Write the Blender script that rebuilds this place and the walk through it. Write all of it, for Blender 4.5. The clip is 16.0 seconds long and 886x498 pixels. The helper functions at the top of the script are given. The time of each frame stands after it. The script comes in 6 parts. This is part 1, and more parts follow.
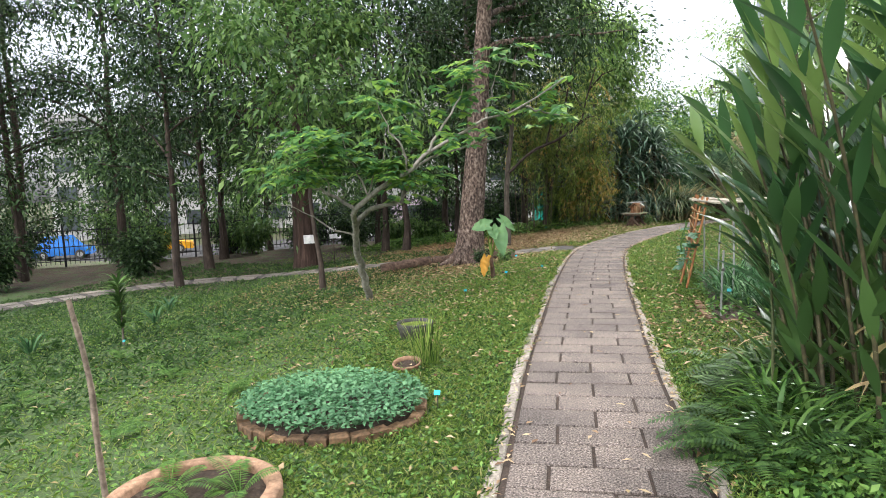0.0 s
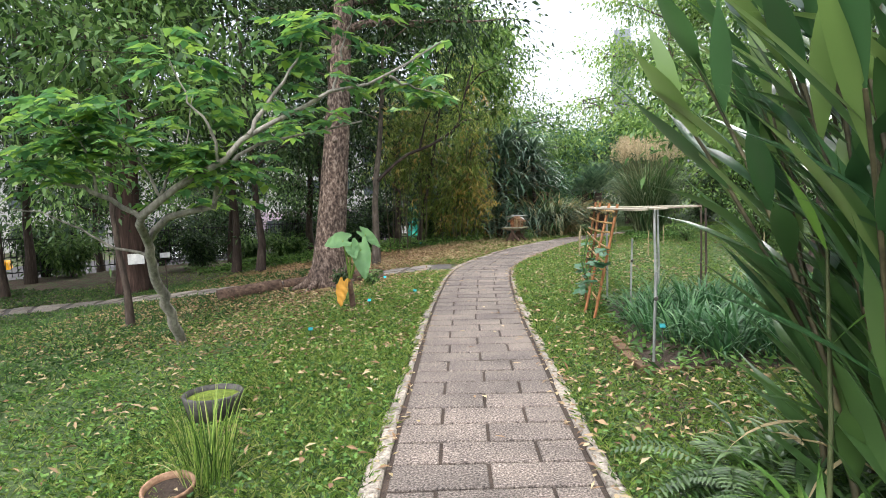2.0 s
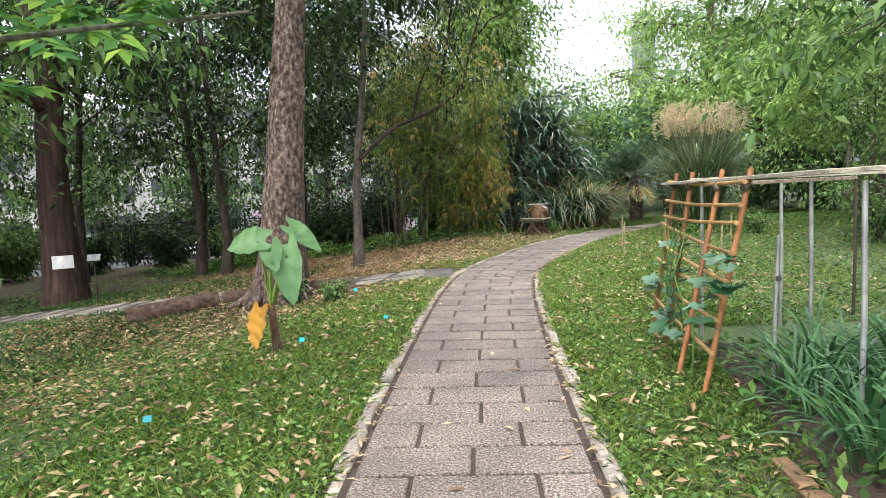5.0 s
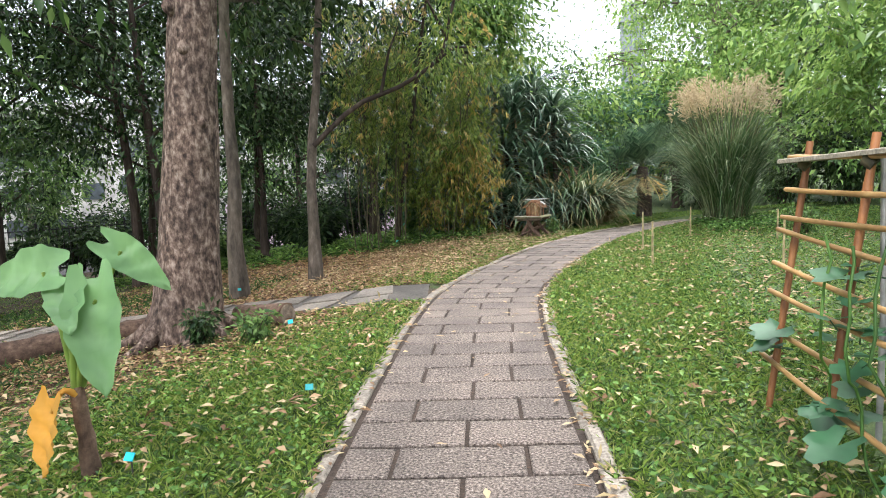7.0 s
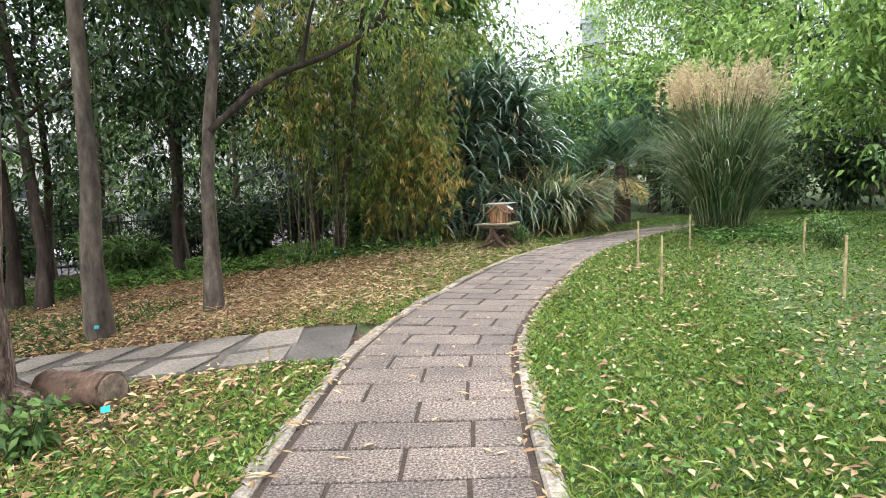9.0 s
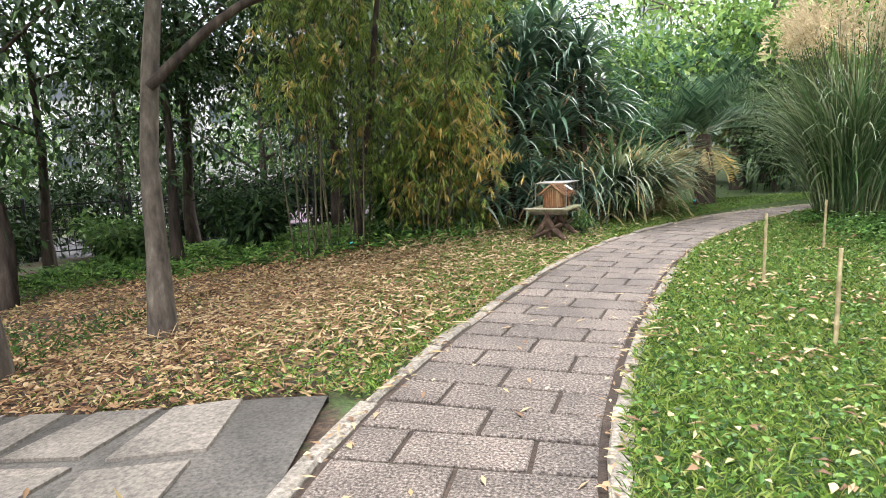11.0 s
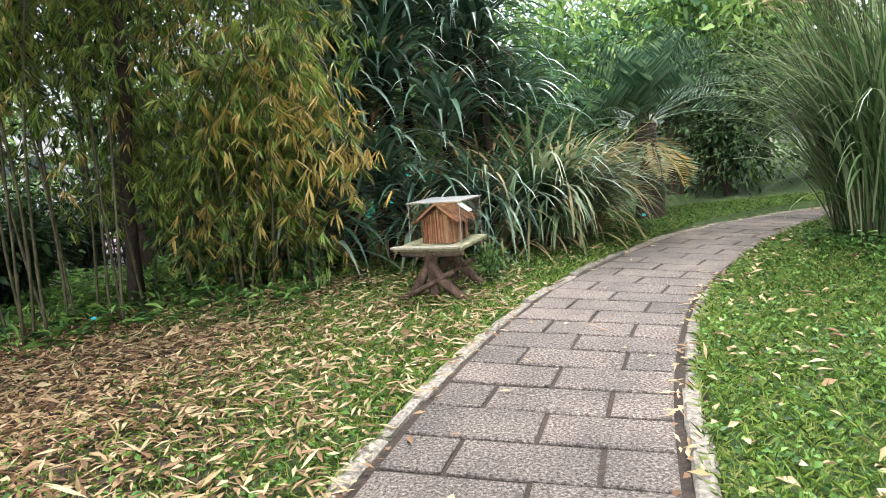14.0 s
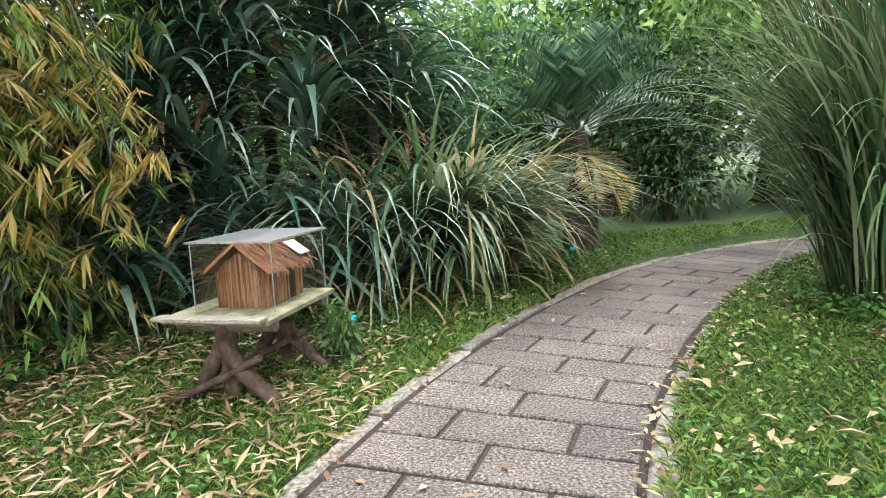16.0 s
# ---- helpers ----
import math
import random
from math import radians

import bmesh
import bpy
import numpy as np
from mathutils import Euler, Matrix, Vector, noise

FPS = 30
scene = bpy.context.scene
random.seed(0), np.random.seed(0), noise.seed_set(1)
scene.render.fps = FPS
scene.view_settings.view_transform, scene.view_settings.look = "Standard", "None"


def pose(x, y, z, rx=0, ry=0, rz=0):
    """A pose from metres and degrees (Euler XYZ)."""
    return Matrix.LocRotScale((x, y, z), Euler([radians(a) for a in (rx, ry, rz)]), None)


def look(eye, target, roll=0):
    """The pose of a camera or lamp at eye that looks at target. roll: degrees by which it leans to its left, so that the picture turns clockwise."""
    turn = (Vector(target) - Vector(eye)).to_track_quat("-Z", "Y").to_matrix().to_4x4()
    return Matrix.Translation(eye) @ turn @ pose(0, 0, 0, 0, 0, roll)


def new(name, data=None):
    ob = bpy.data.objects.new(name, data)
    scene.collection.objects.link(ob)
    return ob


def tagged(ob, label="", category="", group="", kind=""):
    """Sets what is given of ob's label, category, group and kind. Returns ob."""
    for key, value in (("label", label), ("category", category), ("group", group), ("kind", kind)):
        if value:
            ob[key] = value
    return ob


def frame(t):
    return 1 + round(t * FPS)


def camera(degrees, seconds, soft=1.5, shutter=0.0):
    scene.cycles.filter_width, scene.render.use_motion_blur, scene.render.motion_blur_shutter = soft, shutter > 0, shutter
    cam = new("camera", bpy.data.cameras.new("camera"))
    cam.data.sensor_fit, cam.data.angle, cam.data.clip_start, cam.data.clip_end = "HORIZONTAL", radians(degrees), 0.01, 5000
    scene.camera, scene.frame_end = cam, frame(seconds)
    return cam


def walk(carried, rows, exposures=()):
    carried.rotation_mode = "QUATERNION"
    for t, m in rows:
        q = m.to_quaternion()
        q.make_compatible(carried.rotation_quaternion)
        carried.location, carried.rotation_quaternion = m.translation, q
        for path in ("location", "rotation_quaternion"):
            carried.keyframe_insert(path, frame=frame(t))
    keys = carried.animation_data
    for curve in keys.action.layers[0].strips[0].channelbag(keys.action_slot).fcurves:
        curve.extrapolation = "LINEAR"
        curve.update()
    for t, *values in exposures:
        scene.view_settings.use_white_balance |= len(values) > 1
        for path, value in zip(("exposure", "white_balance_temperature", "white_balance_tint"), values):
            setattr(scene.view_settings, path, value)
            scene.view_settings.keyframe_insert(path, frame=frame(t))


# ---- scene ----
cam = camera(71.0, 16.0, soft=0.9)

PATH = [
    (0, (2.587, -1.914, 1.737), (1.914, -0.043, 1.526), -2.5),
    (0.5, (2.418, -1.273, 1.66), (1.846, 0.633, 1.46), -2.5),
    (1, (2.269, -0.683, 1.625), (1.818, 1.255, 1.429), -2.2),
    (1.5, (2.252, -0.104, 1.585), (1.922, 1.86, 1.407), -2.2),
    (2, (2.197, 0.465, 1.534), (1.908, 2.437, 1.361), -1.9),
    (2.5, (2.205, 1.016, 1.493), (1.903, 2.985, 1.322), -1.6),
    (3, (2.11, 1.575, 1.425), (1.792, 3.542, 1.249), -1.8),
    (3.5, (2.019, 2.09, 1.426), (1.694, 4.055, 1.238), -2.0),
    (3.7, (2.013, 2.324, 1.417), (1.688, 4.289, 1.227), -2.0),
    (5.8, (1.981, 5.041, 1.291), (1.632, 7.0, 1.09), -2.9),
    (6, (1.977, 5.3, 1.293), (1.631, 7.259, 1.09), -3.0),
    (6.5, (1.84, 5.873, 1.234), (1.508, 7.836, 1.036), -3.1),
    (7, (1.753, 6.418, 1.245), (1.447, 8.383, 1.037), -3.0),
    (7.5, (1.74, 7.011, 1.221), (1.498, 8.986, 1.022), -2.9),
    (8, (1.687, 7.593, 1.227), (1.491, 9.573, 1.023), -2.9),
    (8.5, (1.731, 8.146, 1.221), (1.568, 10.129, 1.016), -2.7),
    (9, (1.668, 8.707, 1.222), (1.485, 10.687, 1.011), -2.5),
    (9.5, (1.634, 9.255, 1.22), (1.415, 11.23, 0.988), -2.4),
    (10, (1.51, 9.828, 1.19), (1.265, 11.798, 0.943), -2.7),
    (10.2, (1.47, 10.051, 1.221), (1.21, 12.018, 0.967), -2.6),
    (12.3, (1.783, 12.645, 1.283), (1.363, 14.571, 0.943), -3.8),
    (12.5, (1.734, 12.908, 1.303), (1.326, 14.837, 0.971), -3.9),
    (13, (1.73, 13.554, 1.268), (1.4, 15.499, 0.943), -3.8),
    (13.5, (1.734, 14.194, 1.187), (1.546, 16.162, 0.888), -4.1),
    (14, (1.829, 14.76, 1.165), (1.764, 16.738, 0.875), -4.4),
    (14.5, (1.988, 15.288, 1.148), (2.063, 17.267, 0.872), -4.0),
    (15, (2.169, 15.831, 1.128), (2.315, 17.808, 0.862), -3.8),
    (15.5, (2.386, 16.288, 1.129), (2.542, 18.264, 0.861), -3.1),
    (16, (2.436, 16.741, 1.147), (2.581, 18.716, 0.873), -2.6),
]
walk(cam, [(t, look(eye, target, roll)) for t, eye, target, roll in PATH],
     exposures=[(0, 1.6, 6100, 14), (3.5, 1.8, 6100, 14), (9.5, 2.04, 6100, 14), (13, 2.3, 6050, 13), (16, 2.21, 5850, 12)])

# ---- world, sun, exposure ----
world = bpy.data.worlds.new("world")
scene.world = world
world.use_nodes = True
wn = world.node_tree
wn.nodes.clear()
sky = wn.nodes.new("ShaderNodeTexSky")
sky.sky_type = "NISHITA"
sky.sun_disc = False
sky.sun_elevation, sky.sun_rotation = radians(52), radians(200)
sky.air_density, sky.dust_density, sky.ozone_density = 1.0, 4.0, 1.0
sat = wn.nodes.new("ShaderNodeHueSaturation")
sat.inputs["Saturation"].default_value = 0.22
bgn = wn.nodes.new("ShaderNodeBackground")
bgn.inputs["Strength"].default_value = 0.15
wout = wn.nodes.new("ShaderNodeOutputWorld")
wn.links.new(sky.outputs[0], sat.inputs["Color"])
wn.links.new(sat.outputs[0], bgn.inputs["Color"])
wn.links.new(bgn.outputs[0], wout.inputs["Surface"])
sun_data = bpy.data.lights.new("sun", "SUN")
sun_data.energy, sun_data.angle, sun_data.color = 1.5, radians(25), (1.0, 0.96, 0.9)
sun = new("sun", sun_data)
sun.matrix_world = pose(0, 0, 30, 38, 0, 160)

# ---- materials ----
def nodes_of(name):
    m = bpy.data.materials.new(name)
    m.use_nodes = True
    nt = m.node_tree
    nt.nodes.clear()
    out = nt.nodes.new("ShaderNodeOutputMaterial")
    bs = nt.nodes.new("ShaderNodeBsdfPrincipled")
    nt.links.new(bs.outputs[0], out.inputs[0])
    return m, nt, bs, out


def ramp(nt, fac, stops):
    r = nt.nodes.new("ShaderNodeValToRGB")
    while len(r.color_ramp.elements) < len(stops):
        r.color_ramp.elements.new(0.5)
    for e, (p, c) in zip(r.color_ramp.elements, stops):
        e.position, e.color = p, (*c, 1)
    nt.links.new(fac, r.inputs[0])
    return r.outputs[0]


def noise_node(nt, scale, detail=6, rough=0.6, vec=None):
    n = nt.nodes.new("ShaderNodeTexNoise")
    n.inputs["Scale"].default_value, n.inputs["Detail"].default_value, n.inputs["Roughness"].default_value = scale, detail, rough
    if vec:
        nt.links.new(vec, n.inputs["Vector"])
    return n.outputs["Fac"]


def mixc(nt, fac, a, b, mode="MIX"):
    m = nt.nodes.new("ShaderNodeMix")
    m.data_type, m.blend_type = "RGBA", mode
    for v, i in ((fac, 0), (a, 6), (b, 7)):
        if hasattr(v, "is_output"):
            nt.links.new(v, m.inputs[i])
        else:
            m.inputs[i].default_value = v if i == 0 else (*v, 1)
    return m.outputs[2]


def coords(nt, stretch=(1, 1, 1)):
    tc = nt.nodes.new("ShaderNodeNewGeometry")
    mp = nt.nodes.new("ShaderNodeMapping")
    mp.inputs["Scale"].default_value = stretch
    nt.links.new(tc.outputs["Position"], mp.inputs[0])
    return mp.outputs[0]


def bump(nt, bs, h, strength, dist=0.01):
    b = nt.nodes.new("ShaderNodeBump")
    b.inputs["Strength"].default_value, b.inputs["Distance"].default_value = strength, dist
    nt.links.new(h, b.inputs["Height"])
    nt.links.new(b.outputs[0], bs.inputs["Normal"])


def surface(name, stops, fine=30, coarse=2.5, rough=0.85, relief=0.4, dist=0.01, stretch=(1, 1, 1), metal=0.0, rnd=0.0, spec=0.3):
    """A rough natural surface: fine grain through a ramp, coarse blotches over it, and a little relief."""
    m, nt, bs, _ = nodes_of(name)
    vec = coords(nt, stretch)
    fac = noise_node(nt, fine, 8, 0.65, vec)
    col = ramp(nt, fac, stops)
    blot = ramp(nt, noise_node(nt, coarse, 4, 0.6, vec), [(0.3, (0.62, 0.62, 0.6)), (0.7, (1.25, 1.22, 1.15))])
    col = mixc(nt, 1.0, col, blot, "MULTIPLY")
    if rnd:
        oi = nt.nodes.new("ShaderNodeObjectInfo")
        v = ramp(nt, oi.outputs["Random"], [(0.0, (1 - rnd, 1 - rnd, 1 - rnd)), (1.0, (1 + rnd, 1 + rnd * 0.9, 1 + rnd * 0.8))])
        col = mixc(nt, 1.0, col, v, "MULTIPLY")
    nt.links.new(col, bs.inputs["Base Color"])
    bs.inputs["Roughness"].default_value, bs.inputs["Metallic"].default_value = rough, metal
    bs.inputs["Specular IOR Level"].default_value = spec
    if relief:
        bump(nt, bs, fac, relief, dist)
    return m


def leafy(name, stops, rough=0.45, through_leaf=0.3, spec=0.35):
    """Foliage: each leaf has its own shade of the ramp, and lets some light through."""
    m, nt, bs, out = nodes_of(name)
    ge = nt.nodes.new("ShaderNodeNewGeometry")
    col = ramp(nt, ge.outputs["Random Per Island"], stops)
    blot = ramp(nt, noise_node(nt, 0.9, 3), [(0.3, (0.7, 0.74, 0.7)), (0.7, (1.25, 1.2, 1.1))])
    col = mixc(nt, 1.0, col, blot, "MULTIPLY")
    nt.links.new(col, bs.inputs["Base Color"])
    bs.inputs["Roughness"].default_value, bs.inputs["Specular IOR Level"].default_value = rough, spec
    tr = nt.nodes.new("ShaderNodeBsdfTranslucent")
    nt.links.new(col, tr.inputs[0])
    mx = nt.nodes.new("ShaderNodeMixShader")
    mx.inputs[0].default_value = through_leaf
    nt.links.new(bs.outputs[0], mx.inputs[1])
    nt.links.new(tr.outputs[0], mx.inputs[2])
    nt.links.new(mx.outputs[0], out.inputs[0])
    return m


M = {}
M["granite"] = surface("granite", [(0.36, (0.03, 0.025, 0.022)), (0.48, (0.115, 0.096, 0.083)), (0.58, (0.22, 0.189, 0.165)), (0.69, (0.39, 0.345, 0.31))], 75, 1.6, 0.85, 1.0, 0.008, rnd=0.16)
M["kerbstone"] = surface("kerbstone", [(0.3, (0.09, 0.082, 0.066)), (0.5, (0.25, 0.225, 0.19)), (0.72, (0.42, 0.385, 0.33))], 45, 2.0, 0.85, 0.7, 0.01, rnd=0.2)
M["joint"] = surface("joint_soil", [(0.3, (0.02, 0.016, 0.013)), (0.6, (0.06, 0.044, 0.033)), (0.8, (0.13, 0.07, 0.045))], 60, 2, 0.95, 0.8, 0.01)
M["flag"] = surface("flagstone", [(0.3, (0.09, 0.082, 0.07)), (0.5, (0.2, 0.18, 0.155)), (0.7, (0.32, 0.29, 0.25))], 40, 1.5, 0.85, 0.5, 0.006, rnd=0.2)
M["mortar"] = surface("mortar", [(0.3, (0.05, 0.047, 0.042)), (0.7, (0.14, 0.13, 0.115))], 50, 2, 0.95, 0.8, 0.008)
M["soil"] = surface("soil", [(0.3, (0.025, 0.018, 0.013)), (0.6, (0.07, 0.05, 0.036)), (0.8, (0.14, 0.1, 0.07))], 40, 3, 0.95, 1.0, 0.02)
M["clay"] = surface("clay", [(0.3, (0.15, 0.085, 0.05)), (0.6, (0.32, 0.2, 0.125)), (0.8, (0.42, 0.32, 0.22))], 30, 4, 0.85, 0.3, 0.004)
M["brick"] = surface("worn_brick", [(0.3, (0.06, 0.042, 0.024)), (0.6, (0.18, 0.11, 0.06)), (0.8, (0.28, 0.21, 0.13))], 30, 5, 0.9, 0.6, 0.006, rnd=0.2)
M["dark_rubber"] = surface("dark_rubber", [(0.3, (0.03, 0.03, 0.028)), (0.7, (0.09, 0.085, 0.075))], 30, 6, 0.75, 0.4, 0.004)
M["bark_flaky"] = surface("bark_flaky", [(0.36, (0.028, 0.02, 0.016)), (0.48, (0.105, 0.072, 0.056)), (0.57, (0.2, 0.15, 0.12)), (0.68, (0.34, 0.28, 0.235))], 20, 2.5, 0.9, 1.0, 0.03, (1, 1, 0.55))
M["bark_grey"] = surface("bark_grey", [(0.3, (0.045, 0.037, 0.029)), (0.55, (0.12, 0.1, 0.08)), (0.75, (0.22, 0.195, 0.16))], 14, 3, 0.9, 0.6, 0.01, (1, 1, 0.35))
M["bark_dark"] = surface("bark_dark", [(0.3, (0.02, 0.015, 0.012)), (0.55, (0.06, 0.045, 0.035)), (0.75, (0.12, 0.095, 0.075))], 14, 3, 0.95, 0.8, 0.02, (1, 1, 0.2))
M["bark_red"] = surface("bark_red", [(0.3, (0.022, 0.014, 0.011)), (0.55, (0.065, 0.04, 0.03)), (0.75, (0.12, 0.08, 0.062))], 12, 3, 0.95, 1.0, 0.03, (1, 1, 0.08))
M["bark_pale"] = surface("bark_pale", [(0.3, (0.1, 0.095, 0.078)), (0.55, (0.25, 0.235, 0.2)), (0.75, (0.42, 0.4, 0.35))], 20, 4, 0.85, 0.4, 0.006, (1, 1, 0.5))
M["log"] = surface("log_bark", [(0.3, (0.04, 0.025, 0.018)), (0.55, (0.13, 0.085, 0.06)), (0.75, (0.24, 0.17, 0.125))], 14, 3, 0.95, 1.0, 0.02)
M["bamboo"] = surface("bamboo_cane", [(0.3, (0.12, 0.05, 0.02)), (0.55, (0.27, 0.12, 0.045)), (0.75, (0.4, 0.21, 0.09))], 18, 5, 0.5, 0.2, 0.003, (1, 1, 0.3), rnd=0.2)
M["bamboo_pale"] = surface("bamboo_rung", [(0.3, (0.2, 0.12, 0.045)), (0.55, (0.34, 0.21, 0.085)), (0.75, (0.48, 0.34, 0.16))], 18, 5, 0.5, 0.2, 0.003, (0.3, 0.3, 1), rnd=0.15)
M["cane_dark"] = surface("living_cane", [(0.3, (0.03, 0.028, 0.015)), (0.6, (0.09, 0.08, 0.04)), (0.8, (0.16, 0.14, 0.07))], 12, 3, 0.6, 0.2, 0.003)
M["plank_grey"] = surface("weathered_plank", [(0.3, (0.18, 0.16, 0.12)), (0.55, (0.36, 0.33, 0.26)), (0.75, (0.5, 0.47, 0.38))], 9, 3, 0.85, 0.6, 0.006, (2, 12, 8), rnd=0.1)
M["plank_green"] = surface("mossy_plank", [(0.3, (0.12, 0.125, 0.065)), (0.55, (0.27, 0.26, 0.15)), (0.75, (0.42, 0.38, 0.26))], 12, 4, 0.85, 0.6, 0.006, rnd=0.15)
M["thatch"] = surface("thatch", [(0.3, (0.13, 0.045, 0.02)), (0.5, (0.32, 0.125, 0.06)), (0.7, (0.5, 0.25, 0.13))], 60, 6, 0.9, 0.9, 0.008)
M["straw"] = leafy("straw", [(0.0, (0.14, 0.05, 0.022)), (0.4, (0.33, 0.13, 0.062)), (0.8, (0.47, 0.23, 0.12)), (1.0, (0.58, 0.36, 0.2))], 0.8, 0.1)
M["stick"] = surface("stick", [(0.3, (0.1, 0.075, 0.055)), (0.55, (0.24, 0.19, 0.145)), (0.75, (0.38, 0.32, 0.25))], 25, 5, 0.9, 0.7, 0.008)
M["post_wood"] = surface("post_wood", [(0.3, (0.2, 0.16, 0.08)), (0.6, (0.36, 0.3, 0.17))], 20, 5, 0.85, 0.4, 0.004)
M["metal_grey"] = surface("galvanised_pipe", [(0.3, (0.28, 0.29, 0.29)), (0.7, (0.42, 0.43, 0.42))], 14, 5, 0.5, 0.1, 0.002, metal=0.6)
M["fence_paint"] = surface("fence_paint", [(0.3, (0.012, 0.012, 0.013)), (0.7, (0.03, 0.03, 0.032))], 20, 4, 0.5, 0.1, 0.002)
M["card_white"] = surface("white_card", [(0.3, (0.72, 0.72, 0.7)), (0.7, (0.85, 0.85, 0.83))], 10, 3, 0.6, 0)
M["tag_blue"] = surface("cyan_tag", [(0.3, (0.01, 0.42, 0.6)), (0.7, (0.02, 0.55, 0.72))], 10, 4, 0.45, 0)
M["tag_teal"] = surface("teal_tag", [(0.3, (0.01, 0.22, 0.24)), (0.7, (0.02, 0.3, 0.31))], 10, 4, 0.45, 0)
M["asphalt"] = surface("asphalt", [(0.3, (0.035, 0.035, 0.036)), (0.7, (0.075, 0.075, 0.075))], 30, 0.5, 0.9, 0.3, 0.004)
M["render_white"] = surface("white_wall", [(0.3, (0.36, 0.36, 0.35)), (0.7, (0.55, 0.55, 0.54))], 2, 0.4, 0.8, 0)
M["tower_grey"] = surface("tower_wall", [(0.3, (0.2, 0.225, 0.26)), (0.7, (0.27, 0.295, 0.33))], 1, 0.1, 0.7, 0)
M["window_dark"] = surface("dark_pane", [(0.3, (0.05, 0.06, 0.07)), (0.7, (0.1, 0.12, 0.14))], 1, 0.3, 0.15, 0, spec=0.6)
M["tower_pane"] = surface("tower_pane", [(0.3, (0.13, 0.15, 0.18)), (0.7, (0.18, 0.2, 0.23))], 1, 0.3, 0.3, 0)
for nm, c in (("car_yellow", (0.75, 0.36, 0.02)), ("car_blue", (0.03, 0.16, 0.5)), ("car_white", (0.75, 0.76, 0.76)), ("bus_pink", (0.42, 0.34, 0.4)), ("bus_green", (0.02, 0.3, 0.22))):
    M[nm] = surface(nm, [(0.3, c), (0.7, tuple(min(1, v * 1.08) for v in c))], 3, 1, 0.25, 0, spec=0.5)
M["tyre"] = M["dark_rubber"]

GRN = lambda *cs: [(i / (len(cs) - 1), c) for i, c in enumerate(cs)]
M["leaf_dark"] = leafy("leaf_dark", GRN((0.009, 0.024, 0.008), (0.022, 0.05, 0.016), (0.045, 0.09, 0.028), (0.1, 0.155, 0.055)), 0.5, 0.18, 0.22)
M["leaf_mid"] = leafy("leaf_mid", GRN((0.025, 0.062, 0.016), (0.065, 0.135, 0.034), (0.12, 0.215, 0.055), (0.19, 0.29, 0.085)), 0.5, 0.32, 0.25)
M["leaf_bright"] = leafy("leaf_bright", GRN((0.08, 0.165, 0.036), (0.15, 0.27, 0.06), (0.23, 0.37, 0.085), (0.33, 0.45, 0.13)), 0.5, 0.42)
M["leaf_fork"] = leafy("leaf_fork", GRN((0.045, 0.13, 0.05), (0.08, 0.2, 0.065), (0.15, 0.3, 0.06), (0.28, 0.42, 0.075)), 0.5, 0.5)
M["leaf_blue"] = leafy("leaf_blue", GRN((0.04, 0.1, 0.05), (0.075, 0.165, 0.08), (0.125, 0.235, 0.11)), 0.6, 0.32)
M["leaf_bamboo"] = leafy("leaf_bamboo", GRN((0.06, 0.12, 0.024), (0.15, 0.25, 0.05), (0.26, 0.35, 0.07), (0.42, 0.44, 0.12)), 0.45, 0.45)
M["leaf_gold"] = leafy("leaf_gold", GRN((0.28, 0.28, 0.06), (0.45, 0.36, 0.09), (0.62, 0.4, 0.11), (0.66, 0.52, 0.27)), 0.5, 0.45)
# pale end of the ramp puts the strap leaves' sheen into their colour
M["pandan"] = leafy("pandan", GRN((0.02, 0.055, 0.032), (0.055, 0.12, 0.07), (0.115, 0.2, 0.125), (0.3, 0.38, 0.29)), 0.35, 0.25, 0.5)
M["misc"] = leafy("plume_grass_leaf", GRN((0.033, 0.076, 0.028), (0.07, 0.138, 0.048), (0.135, 0.205, 0.082), (0.36, 0.4, 0.25)), 0.45, 0.32)
M["sheath"] = leafy("grass_sheath", GRN((0.03, 0.045, 0.02), (0.07, 0.09, 0.035), (0.16, 0.14, 0.07)), 0.6, 0.15)
M["palm_leaf"] = leafy("palm_leaf", GRN((0.012, 0.04, 0.02), (0.05, 0.11, 0.055), (0.16, 0.24, 0.14)), 0.4, 0.2, 0.5)
M["fern_dark"] = leafy("shade_fern_leaf", GRN((0.02, 0.055, 0.012), (0.045, 0.1, 0.022), (0.09, 0.17, 0.035)), 0.5, 0.3)
M["misc_dry"] = leafy("dry_grass_leaf", GRN((0.2, 0.17, 0.08), (0.36, 0.28, 0.13), (0.48, 0.38, 0.21), (0.14, 0.2, 0.06)), 0.7, 0.35)
M["plume"] = leafy("plume", GRN((0.34, 0.27, 0.16), (0.48, 0.4, 0.26), (0.6, 0.51, 0.36)), 0.9, 0.5)
M["ginger"] = leafy("ginger_leaf", GRN((0.02, 0.06, 0.025), (0.042, 0.105, 0.037), (0.075, 0.15, 0.043), (0.15, 0.235, 0.065)), 0.28, 0.32, 0.65)
M["ginger_new"] = leafy("ginger_young_leaf", GRN((0.13, 0.27, 0.035), (0.17, 0.34, 0.05)), 0.35, 0.45, 0.5)
M["fern"] = leafy("fern_leaf", GRN((0.04, 0.11, 0.02), (0.09, 0.19, 0.035), (0.16, 0.28, 0.055)), 0.5, 0.4)
M["grass"] = leafy("grass_blade", GRN((0.022, 0.05, 0.011), (0.075, 0.14, 0.024), (0.155, 0.25, 0.042), (0.24, 0.34, 0.068), (0.36, 0.36, 0.14)), 0.55, 0.4, 0.25)
